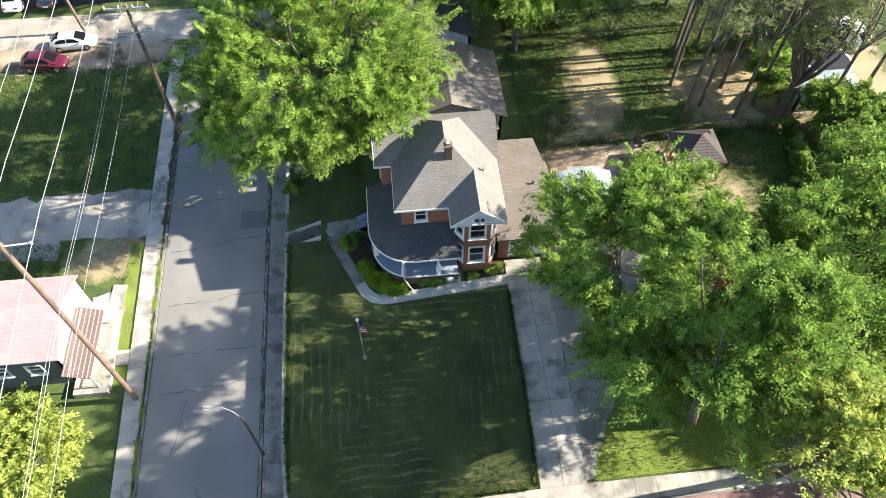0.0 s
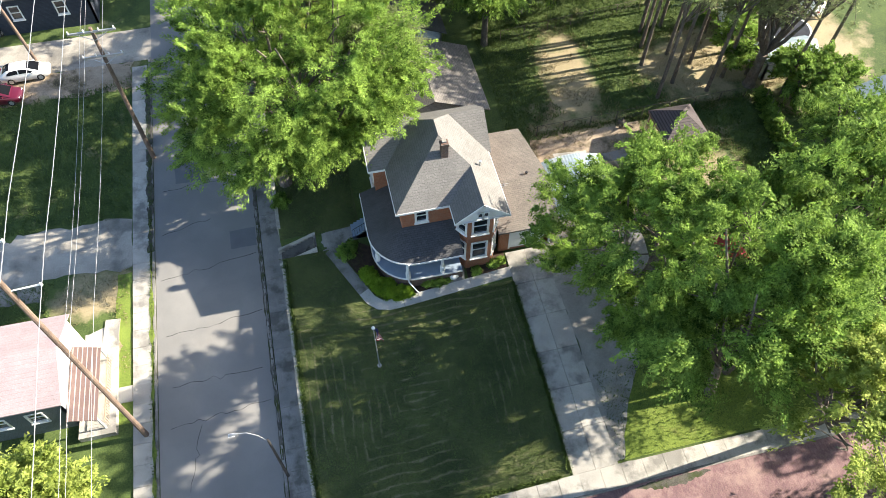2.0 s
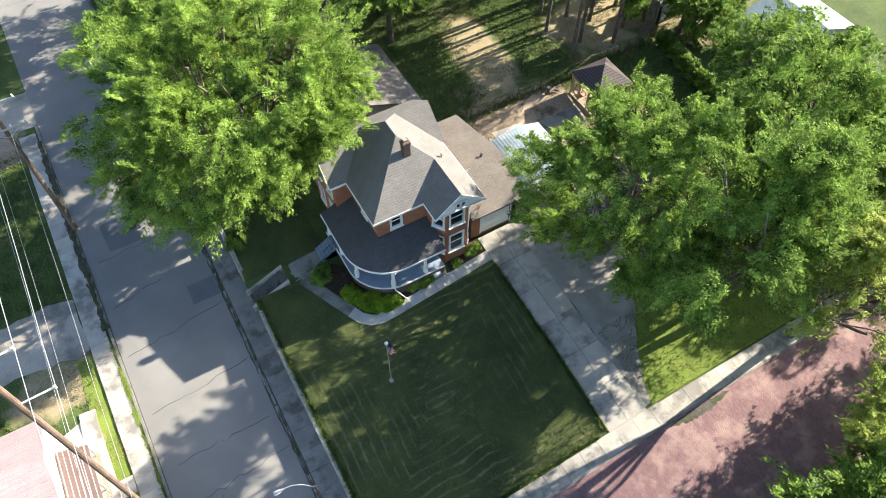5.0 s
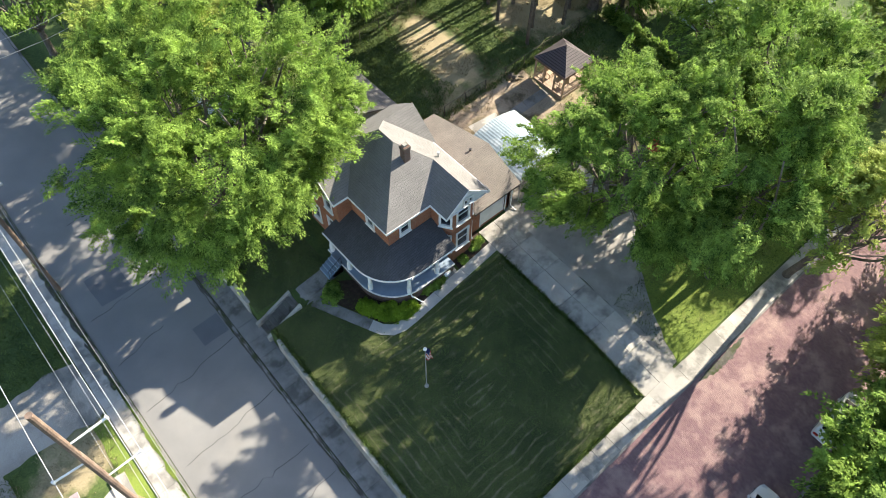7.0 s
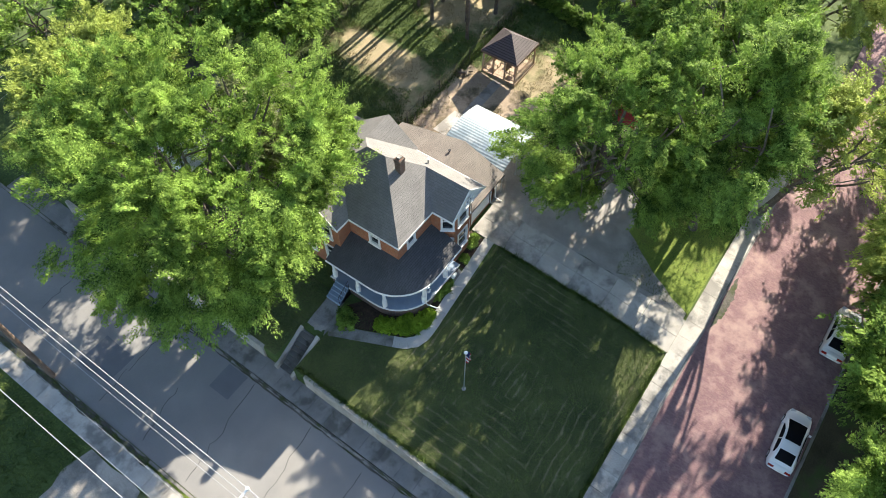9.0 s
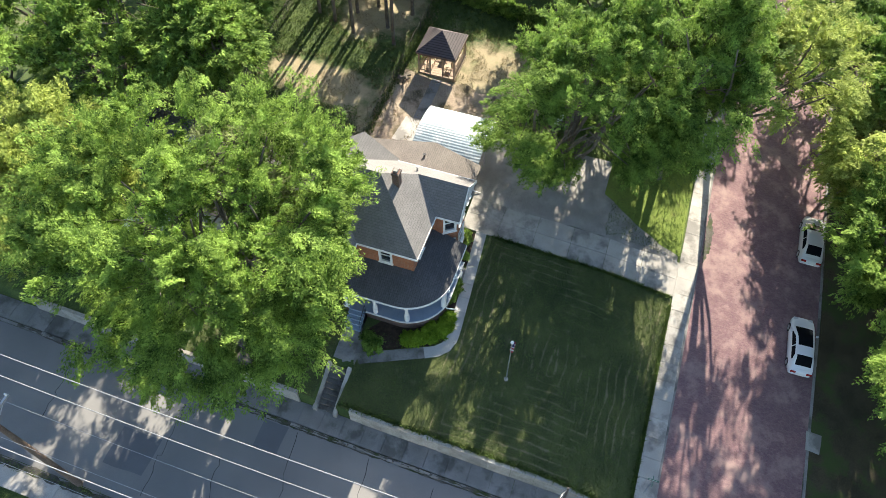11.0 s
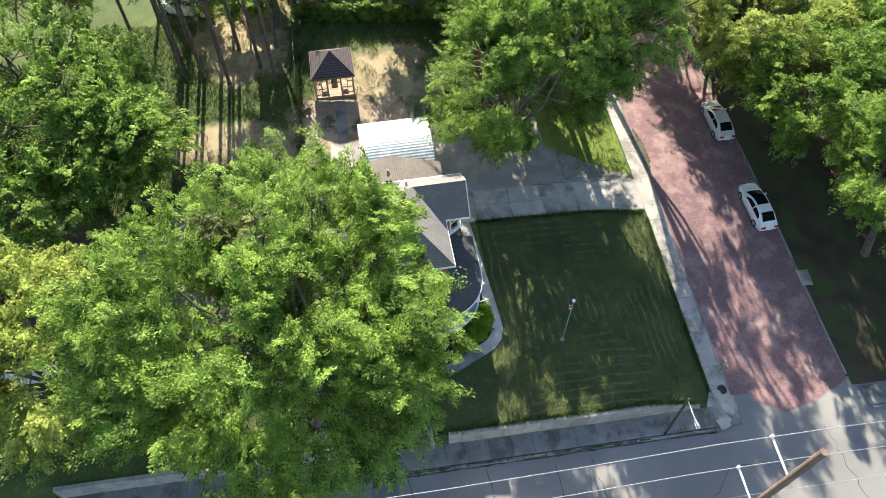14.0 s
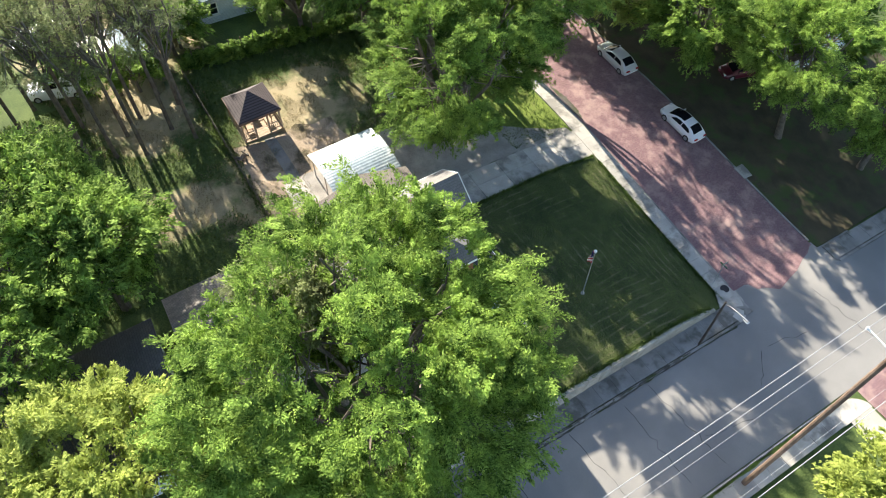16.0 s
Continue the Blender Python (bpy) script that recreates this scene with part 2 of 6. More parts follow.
M_CAR_GLASS = glass_material("tinted_car_glass", (0.008, 0.009, 0.011), 0.06)
M_CAR_GLASS.node_tree.nodes["Principled BSDF"].inputs["Specular IOR Level"].default_value = 0.06
M_DARK = material("dark_metal", (0.02, 0.02, 0.022), (0.05, 0.05, 0.055), 3, 30, 0.5, 0.1, metal=0.5)
M_STEEL = material("galvanised_steel", (0.36, 0.37, 0.38), (0.5, 0.51, 0.52), 3, 30, 0.45, 0.05, metal=0.6)
M_OLD_WIRE = material("rusted_wire", (0.07, 0.06, 0.05), (0.17, 0.15, 0.13), 3, 30, 0.7, 0.05, metal=0.4)
# Darker concrete for the garden steps than for their side walls.
M_DARK_STEP = material("dark_step_concrete", (0.075, 0.072, 0.066), (0.15, 0.145, 0.135), 1.0, 20, 0.95, 0.3, patch=(0.05, 0.05, 0.04), patch_scale=0.8)
M_POLE = material("weathered_pole_wood", (0.10, 0.070, 0.054), (0.22, 0.160, 0.125), 1.2, 14, 0.9, 0.3)
M_TIMBER = material("deck_timber", (0.29, 0.215, 0.15), (0.46, 0.36, 0.27), 1.5, 14, 0.85, 0.2, random_shift=0.12)
M_LAMP_POLE = material("dark_pole_wood", (0.05, 0.042, 0.036), (0.11, 0.095, 0.085), 1.2, 14, 0.9, 0.3)
M_BARK = material("bark", (0.07, 0.058, 0.045), (0.19, 0.165, 0.135), 2.5, 16, 0.95, 0.6)
M_STONE = material("limestone", (0.25, 0.235, 0.20), (0.43, 0.41, 0.36), 1.5, 12, 0.95, 0.4, random_shift=0.18)
M_BROWN_ROOF = courses("brown_metal_roof", (0.085, 0.07, 0.072), (0.075, 0.062, 0.064), (0.035, 0.028, 0.03), 6.0, 0.18, 0.03, (0, 1, 0), (1, 0, 0), rough=0.55)
M_TAR = material("crack_filler", (0.012, 0.012, 0.013), (0.035, 0.035, 0.036), 2, 20, 0.7, 0.1)
M_RED = material("red_plastic", (0.40, 0.04, 0.045), (0.52, 0.07, 0.07), 1, 8, 0.5, 0.05)
M_LEAF_A = leaf_material("bright_maple_leaves", (0.038, 0.086, 0.013), (0.352, 0.515, 0.105), 0.42)
M_LEAF_B = leaf_material("deep_green_leaves", (0.036, 0.084, 0.013), (0.312, 0.468, 0.092), 0.42)
M_LEAF_C = leaf_material("grey_green_leaves", (0.105, 0.130, 0.055), (0.33, 0.38, 0.17), 0.45)
M_LEAF_D = leaf_material("yellow_green_leaves", (0.130, 0.185, 0.030), (0.475, 0.55, 0.140), 0.42)
M_SHRUB = leaf_material("shrub_leaves", (0.09, 0.17, 0.012), (0.28, 0.42, 0.035), 0.3)
M_TUFT = leaf_material("grass_blades", (0.045, 0.082, 0.022), (0.15, 0.205, 0.06), 0.35)
M_STRAW = leaf_material("dry_grass", (0.14, 0.12, 0.06), (0.34, 0.29, 0.17), 0.2)
M_FRESH = leaf_material("fresh_grass_blades", (0.12, 0.18, 0.025), (0.32, 0.42, 0.075), 0.35)
M_TYRE = material("rubber", (0.01, 0.01, 0.01), (0.025, 0.025, 0.025), 5, 30, 0.8, 0.1)


def car_paint(name, colour, metal=0.0):
    m = glass_material(name, colour, 0.28)
    m.node_tree.nodes["Principled BSDF"].inputs["Coat Weight"].default_value = 0.6
    m.node_tree.nodes["Principled BSDF"].inputs["Metallic"].default_value = metal
    m.node_tree.nodes["Principled BSDF"].inputs["Specular IOR Level"].default_value = 0.5
    return m


M_CAR_WHITE = car_paint("white_car_paint", (0.72, 0.73, 0.74))
M_CAR_SILVER = car_paint("silver_car_paint", (0.62, 0.62, 0.61), 0.2)
M_CAR_RED = car_paint("dark_red_car_paint", (0.085, 0.006, 0.020))
M_CAR_DARK = car_paint("dark_blue_car_paint", (0.03, 0.04, 0.06))
M_LAMP_RED = glass_material("tail_light", (0.35, 0.02, 0.02), 0.2)
M_LAMP_CLEAR = glass_material("headlight", (0.6, 0.62, 0.64), 0.15)

# ================= building tools =================
WORLD = {}


def thing(name, loc, label, category, group="", kind=""):
    """A thing made of parts: an empty at its base."""
    e = new(name)
    e.empty_display_size = 0.3
    e.location = loc
    WORLD[e] = Matrix.Translation(loc)
    return tagged(e, label, category, group, kind)


def mesh_from(bm, name, mat, smooth=False):
    me = bpy.data.meshes.new(name)
    bmesh.ops.recalc_face_normals(bm, faces=bm.faces)
    bm.to_mesh(me)
    bm.free()
    if mat:
        for x in (mat if isinstance(mat, (list, tuple)) else [mat]):
            me.materials.append(x)
    if smooth:
        me.polygons.foreach_set("use_smooth", [True] * len(me.polygons))
    return me


def part(name, bm, mat, parent=None, label="", smooth=False, kind=""):
    """One mesh object, built in world places, under a thing or a part."""
    ob = new(name, mesh_from(bm, name, mat, smooth) if isinstance(bm, bmesh.types.BMesh) else bm)
    if parent is not None:
        ob.parent = parent
        ob.matrix_parent_inverse = WORLD.get(parent, Matrix()).inverted()
    return tagged(ob, label, kind=kind)


def whole(name, bm, mat, label, category, group="", kind="", smooth=False):
    return tagged(new(name, mesh_from(bm, name, mat, smooth)), label, category, group, kind)


def box(bm, x0, x1, y0, y1, z0, z1, m=None):
    vs = [bm.verts.new(Vector(p) if m is None else m @ Vector(p)) for p in
          ((x0, y0, z0), (x1, y0, z0), (x1, y1, z0), (x0, y1, z0), (x0, y0, z1), (x1, y0, z1), (x1, y1, z1), (x0, y1, z1))]
    for f in ((3, 2, 1, 0), (4, 5, 6, 7), (0, 1, 5, 4), (1, 2, 6, 5), (2, 3, 7, 6), (3, 0, 4, 7)):
        bm.faces.new([vs[i] for i in f])
    return bm


def hull(bm, bottom, top):
    """A solid between two rings of the same number of points."""
    a, b = [bm.verts.new(p) for p in bottom], [bm.verts.new(p) for p in top]
    k = len(a)
    bm.faces.new(a[::-1]), bm.faces.new(b)
    for i in range(k):
        bm.faces.new((a[i], a[(i + 1) % k], b[(i + 1) % k], b[i]))
    return bm


def plate(bm, pts, thick):
    """A flat or sloping board: a polygon with thickness below it."""
    return hull(bm, [(p[0], p[1], p[2] - thick) for p in pts], pts)


def tube(bm, points, radii, sides=8, caps=True):
    """A round bar along a line of points."""
    rings = []
    for i, p in enumerate(points):
        p = Vector(p)
        a, b = Vector(points[max(i - 1, 0)]), Vector(points[min(i + 1, len(points) - 1)])
        d = (b - a).normalized()
        side = d.cross(Vector((0, 0, 1)) if abs(d.z) < 0.9 else Vector((1, 0, 0))).normalized()
        up = side.cross(d)
        r = radii[i] if isinstance(radii, (list, tuple)) else radii
        rings.append([bm.verts.new(p + r * (math.cos(2 * math.pi * k / sides) * side + math.sin(2 * math.pi * k / sides) * up)) for k in range(sides)])
    for a, b in zip(rings, rings[1:]):
        for k in range(sides):
            bm.faces.new((a[k], a[(k + 1) % sides], b[(k + 1) % sides], b[k]))
    if caps:
        bm.faces.new(rings[0][::-1]), bm.faces.new(rings[-1])
    return bm


def B():
    return bmesh.new()


def smooth(t):
    t = max(0.0, min(1.0, t))
    return t * t * (3 - 2 * t)


# ================= lie of the land =================
WALL_X, LAWN_Y = -9.42, 13.25


def street_height(y):
    return -1.0 + 0.07 * (max(-60, min(90, y)) - 34)


def slope_height(x, y):
    return 0.067 * (max(-60, min(90, y)) - 23.8) + 0.03 * (max(-40, min(70, x)) + 3.5)


def drop(x):
    return -1.58 + 1.28 * smooth((x + 9.45) / 24)


def height(x, y):
    """The ground's height: a hill that rises to the back, the lawn held above the street by a wall."""
    if x < WALL_X:
        return street_height(y)
    if x < -6.6 and 34.2 < y < 35.9:
        return street_height(y) + 0.02 + (slope_height(-6.6, y) - street_height(y)) * smooth((x + 9.4) / 2.8) - 0.2
    s = slope_height(x, y)
    bank = smooth((y - LAWN_Y) / 6.0)
    near = smooth((x - WALL_X) / 4.0)
    low = street_height(y) * (1 - near) + (s + drop(x)) * near
    return low * (1 - bank) + s * bank


def sheet(name, x0, x1, y0, y1, off, mat, thick=0.3, step=1.0, parent=None, label="", category="", jitter=0.0, kind="structure"):
    """A surface that follows the ground at a height over it, with edges going down."""
    nx, ny = max(1, round((x1 - x0) / step)), max(1, round((y1 - y0) / step))
    bm = B()
    rows = []
    for j in range(ny + 1):
        y = y0 + (y1 - y0) * j / ny
        row = []
        for i in range(nx + 1):
            x = x0 + (x1 - x0) * i / nx
            dx = dy = 0
            if jitter and (i in (0, nx) or j in (0, ny)):
                dx = jitter * noise.noise((x * 0.7, y * 0.7, 3.1))
                dy = jitter * noise.noise((x * 0.7, y * 0.7, 9.7))
            row.append(bm.verts.new((x + dx, y + dy, height(x, y) + off)))
        rows.append(row)
    for a, b in zip(rows, rows[1:]):
        for i in range(nx):
            bm.faces.new((a[i], a[i + 1], b[i + 1], b[i]))
    edge = [e for e in bm.edges if e.is_boundary]
    ex = bmesh.ops.extrude_edge_only(bm, edges=edge)
    for v in ex["geom"]:
        if isinstance(v, bmesh.types.BMVert):
            v.co.z -= thick
    if parent is not None:
        return part(name, bm, mat, parent, label)
    return whole(name, bm, mat, label, category, kind=kind)


def ribbon(bm, pts, width, off, thick=0.15, samples=1):
    """A strip of paving along a line in the plan."""
    line = []
    for a, b in zip(pts, pts[1:]):
        for k in range(samples):
            line.append((a[0] + (b[0] - a[0]) * k / samples, a[1] + (b[1] - a[1]) * k / samples))
    line.append(pts[-1])
    top, low = [], []
    for i, p in enumerate(line):
        a, b = line[max(i - 1, 0)], line[min(i + 1, len(line) - 1)]
        d = Vector((b[0] - a[0], b[1] - a[1])).normalized()
        w = width[i] if isinstance(width, (list, tuple)) else width
        for s in (-1, 1):
            x, y = p[0] - s * d.y * w / 2, p[1] + s * d.x * w / 2
            z = height(max(x, WALL_X + .01) if p[0] > WALL_X else x, y) + off
            top.append(bm.verts.new((x, y, z)))
            low.append(bm.verts.new((x, y, z - thick)))
    for i in range(len(line) - 1):
        k = 2 * i
        bm.faces.new((top[k], top[k + 2], top[k + 3], top[k + 1]))
        bm.faces.new((top[k], low[k], low[k + 2], top[k + 2]))
        bm.faces.new((top[k + 1], top[k + 3], low[k + 3], low[k + 1]))
    bm.faces.new((top[0], top[1], low[1], low[0])), bm.faces.new((top[-1], top[-2], low[-2], low[-1]))
    return bm

# ================= ground, streets, paving =================


def bare_amount(x, y):
    """Where the grass is worn away to earth."""
    def blob(cx, cy, rx, ry):
        return max(0.0, 1 - math.hypot((x - cx) / rx, (y - cy) / ry) ** 2)
    v = -0.05
    v = max(v, 0.34 * blob(18.5, 48, 3.6, 8))
    v = max(v, 0.42 * blob(18, 37, 9, 8))
    v = max(v, 0.30 * blob(25, 33, 7, 8))
    v = max(v, 0.42 * blob(-24.5, 35.2, 4.6, 3.0))
    v = max(v, 0.30 * blob(-21.9, 30, 1.2, 6))
    v = max(v, 0.40 * blob(31, 46, 8, 6))
    v = max(v, 0.42 * blob(40, 46, 10, 9))
    v = max(v, 0.40 * blob(-31, 59, 13, 2.6))
    return v


def spaced(stops):
    out = []
    for a, b, s in stops:
        k = max(1, round((b - a) / s))
        out += [a + (b - a) * i / k for i in range(k)]
    return out + [stops[-1][1]]


_xs = spaced([(-600, -100, 50), (-100, -45, 5), (-45, -9.46, 1.25), (-9.46, -9.42, 0.04), (-9.42, -6.62, 0.4), (-6.62, -6.58, 0.04), (-6.58, 45, 1.0), (45, 100, 5), (100, 600, 50)])
_ys = spaced([(-600, -100, 50), (-100, -20, 5), (-20, 13.25, 1.2), (13.25, 34.18, 1.0), (34.18, 34.22, 0.04), (34.22, 35.88, 0.8), (35.88, 35.92, 0.04), (35.92, 70, 1.0), (70, 120, 5), (120, 600, 50)])
_v = [(x, y, height(x, y) + (0.05 * noise.noise((x * .35, y * .35, 0)) if x > 12 or x < -22 else 0)) for y in _ys for x in _xs]
_w = len(_xs)
_f = [(j * _w + i, j * _w + i + 1, (j + 1) * _w + i + 1, (j + 1) * _w + i) for j in range(len(_ys) - 1) for i in range(_w - 1)]
_me = bpy.data.meshes.new("ground")
_me.from_pydata(_v, [], _f)
_me.materials.append(M_GRASS)
_at = _me.attributes.new("bare", 'FLOAT', 'POINT')
_at.data.foreach_set("value", [bare_amount(x, y) for x, y, z in _v])
_me.polygons.foreach_set("use_smooth", [True] * len(_me.polygons))
ground = tagged(new("ground", _me), "rough grass and worn earth on a gentle hill", "ground", kind="structure")

# front lawn, mown in rings from its edges inwards
_x0, _x1, _y0, _y1 = WALL_X + 0.03, 7.8, LAWN_Y + 0.1, 28.2
_nx, _ny = 200, 180
_vv, _sw = [], []
for _j in range(_ny + 1):
    for _i in range(_nx + 1):
        _x, _y = _x0 + (_x1 - _x0) * _i / _nx, _y0 + (_y1 - _y0) * _j / _ny
        _vv.append((_x, _y, height(_x, _y) + 0.035))
        _d = min(_x - _x0, _x1 - _x, _y - _y0, _y1 - _y) + 0.22 * noise.noise((_x * .45, _y * .45, 1.3)) + .05 * noise.noise((_x * 2.1, _y * 2.1, 5.3))
        _sw.append(0.42 * max(0.0, math.cos(_d * 2 * math.pi / 0.66)) ** 3 * (0.5 + 1.1 * noise.noise((_x * .3, _y * .3, 7.7))))
_me = bpy.data.meshes.new("lawn")
_me.from_pydata(_vv, [], [(b * (_nx + 1) + a, b * (_nx + 1) + a + 1, (b + 1) * (_nx + 1) + a + 1, (b + 1) * (_nx + 1) + a) for b in range(_ny) for a in range(_nx)])
_me.materials.append(M_FRONT_LAWN)
_me.attributes.new("swath", 'FLOAT', 'POINT').data.foreach_set("value", _sw)
lawn = tagged(new("lawn", _me), "mown front lawn with pale rings of dry clippings", "lawn", kind="structure")
side_lawn = sheet("lawn", WALL_X + 0.03, -3.0, 28.2, 34.15, 0.032, M_FRONT_LAWN, 0.1, 0.5, label="mown side lawn in the shade of the house", category="lawn")
rear_lawn = sheet("lawn", WALL_X + 0.03, -3.0, 35.95, 46, 0.032, M_FRONT_LAWN, 0.1, 0.5, label="mown grass under the big maple", category="lawn")


def verge_west(y):
    """The verge's edge along the widening driveway."""
    return 11.4 + 0.36 * (y - 13.35) + 0.028 * (y - 13.35) ** 2 + 0.18 * noise.noise((y * 0.9, 2.2, 0))


_b = B()
_rows = []
for _j in range(29):
    _y = LAWN_Y + 0.1 + 0.25 * _j
    _xw = verge_west(_y)
    _rows.append([_b.verts.new((_xw + (30 - _xw) * _i / 36, _y, height(_xw + (30 - _xw) * _i / 36, _y) + 0.105)) for _i in range(37)])
for _p, _q in zip(_rows, _rows[1:]):
    for _i in range(36):
        _b.faces.new((_p[_i], _p[_i + 1], _q[_i + 1], _q[_i]))
verge_lawn = whole("lawn", _b, M_VERGE, "bright mown grass beside the driveway under trees", "lawn", kind="structure")
main_street = sheet("road", -19.6, -11.35, -150, 150, 0.035, M_ASPHALT, 0.2, 2.0, label="patched grey asphalt street with tar-filled cracks", category="street")
cross_street = sheet("road", -150, -19.6, 60.4, 64.9, 0.03, M_GRAVEL, 0.2, 2.0, label="pale worn cross street", category="street")
brick_street = sheet("road", -8.9, 120, 2.2, 11.8, 0.042, M_STREET_BRICK, 0.2, 0.9, label="old red brick street with mottled stains", category="street", jitter=0.12)
_b = B()
plate(_b, [(x, y, height(x, y) + 0.05) for x, y in ((-8.7, 2.25), (-9.3, 3.2), (-9.5, 4.1), (-10.1, 5.5), (-10.3, 6.6), (-10.7, 8.2), (-10.0, 9.1), (-9.7, 9.9), (-9.0, 10.2), (-8.7, 11.0))], 0.06)
whole("road", _b, M_STREET_BRICK, "ragged end of the red brick paving", "street", kind="structure")
corner_asphalt = sheet("road", -11.35, -9.6, 11.75, 13.9, 0.033, M_ASPHALT, 0.2, 0.9, label="asphalt gutter round the corner kerb", category="street")
apron = sheet("road", -11.35, -8.6, -2, 11.75, 0.035, M_ASPHALT, 0.2, 0.9, label="asphalt street corner", category="street")
gravel_drive = sheet("driveway", -40, -21.4, 37.2, 41.9, 0.03, M_GRAVEL, 0.1, 1.0, label="pale gravel driveway across the street", category="driveway", jitter=0.7)
parking_pad = sheet("driveway", 10.95, 18.8, 13.45, 31.0, 0.085, M_PAD, 0.1, 0.8, label="worn asphalt parking pad", category="driveway", jitter=0.3)
carport_floor = sheet("driveway", 11.35, 17.4, 30.9, 37.2, 0.075, M_PAD, 0.1, 0.8, label="worn concrete floor under the carport", category="driveway", jitter=0.2)
patio = sheet("patio", 12.8, 22.6, 32, 41.2, 0.055, M_DIRT, 0.1, 0.8, label="bare sandy earth yard behind the garage", category="yard", jitter=0.8)


def slab_row(parent, name, x0, x1, y0, y1, count, axis, off, mat, gap=0.02, thick=0.2, tilt=0.012):
    rnd = random.Random(name + str(x0))
    for i in range(count):
        a, b = i / count, (i + 1) / count
        if axis == "y":
            q = (x0, x1, y0 + (y1 - y0) * a + gap / 2, y0 + (y1 - y0) * b - gap / 2)
        else:
            q = (x0 + (x1 - x0) * a + gap / 2, x0 + (x1 - x0) * b - gap / 2, y0, y1)
        bm = B()
        pts = []
        for x, y in ((q[0], q[2]), (q[1], q[2]), (q[1], q[3]), (q[0], q[3])):
            pts.append((x, y, height(x, y) + off + rnd.uniform(-tilt, tilt)))
        plate(bm, pts, thick)
        part("slab", bm, mat, parent)


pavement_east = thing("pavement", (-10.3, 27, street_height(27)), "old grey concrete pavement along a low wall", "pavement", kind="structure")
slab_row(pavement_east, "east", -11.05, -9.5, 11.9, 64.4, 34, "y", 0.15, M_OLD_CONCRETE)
pavement_west = thing("pavement", (-20.6, 27, street_height(27)), "sunlit pale concrete pavement across the street", "pavement", kind="structure")
slab_row(pavement_west, "west", -21.35, -20.0, 13.3, 59.5, 31, "y", 0.14, M_CONCRETE)
slab_row(pavement_west, "corner", -60, -21.4, 10.45, 12.75, 26, "x", 0.13, M_CONCRETE)
_c = B()
_fan = [(-21.4, 13.3), (-21.4, 10.3)] + [(-21.4 + 1.72 * math.sin(a), 13.3 - 3.0 * math.cos(a)) for a in [math.pi / 2 * k / 8 for k in range(1, 9)]]
plate(_c, [(x, y, street_height(y) + 0.142) for x, y in _fan], 0.3)
part("landing", _c, M_CONCRETE, pavement_west)
brick_west = sheet("road", -120, -19.65, 1.0, 10.2, 0.04, M_STREET_BRICK, 0.2, 1.5, label="red brick street going on across the asphalt", category="street")
pavement_brick = thing("pavement", (5, 12.5, height(5, 12.5)), "pale concrete pavement beside the brick street", "pavement", kind="structure")
slab_row(pavement_brick, "brick", -9.4, 36, 11.85, 13.2, 31, "x", 0.10, M_CONCRETE)

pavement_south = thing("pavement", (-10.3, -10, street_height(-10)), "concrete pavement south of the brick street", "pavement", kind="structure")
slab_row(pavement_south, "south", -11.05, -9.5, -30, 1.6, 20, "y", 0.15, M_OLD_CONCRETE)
# Dark sheet added over the grass to deepen the shade of the trees.
wood_floor = sheet("shade_sheet", -9.3, 44, -24, 2.0, 0.07, M_TREE_SHADE, 0.1, 0.7, label="dark ground sheet with the trees' shade in its colour", category="ground", jitter=0.1)


def kerb(name, pts, width, off, label):
    bm = B()
    ribbon(bm, pts, width, off, 0.4, 12)
    return whole(name, bm, M_OLD_CONCRETE, label, "kerb", kind="structure")


south_drive = sheet("driveway", -0.7, 0.6, 1.3, 2.3, 0.10, M_CONCRETE, 0.15, 0.7, label="worn concrete drive apron at the brick street", category="driveway", jitter=0.15)
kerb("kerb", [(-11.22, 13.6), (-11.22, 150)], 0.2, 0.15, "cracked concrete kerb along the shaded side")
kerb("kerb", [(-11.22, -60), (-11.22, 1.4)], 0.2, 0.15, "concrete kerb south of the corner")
kerb("kerb", [(-19.75, 13.6), (-19.75, 60.5)], 0.2, 0.13, "weedy concrete kerb along the sunny side")
kerb("kerb", [(-8.2, 11.78), (8, 11.78), (36, 11.78)], 0.16, 0.10, "low concrete kerb beside the brick street")
kerb("kerb", [(-8.4, 2.1), (20, 2.1), (60, 2.1)], 0.2, 0.07, "broken concrete kerb under the trees")
_c = B()
ribbon(_c, [(-11.22, 13.6)] + [(-8.9 - 2.32 * math.cos(a), 13.6 - 1.85 * math.sin(a)) for a in [math.pi / 2 * k / 8 for k in range(1, 9)]], 0.2, 0.15, 0.4)
whole("kerb", _c, M_CONCRETE, "rounded kerb at the street corner", "kerb", kind="structure")
_c = B()
_fan = [(-9.45, 14.0)] + [(-8.9 - 2.25 * math.cos(a), 13.6 - 1.78 * math.sin(a)) for a in [math.pi / 2 * k / 8 for k in range(0, 9)]] + [(-8.0, 13.2)]
plate(_c, [(x, y, height(-10.2, y) + 0.155) for x, y in _fan], 0.3)
whole("pavement", _c, M_CONCRETE, "concrete corner landing", "pavement", kind="structure")

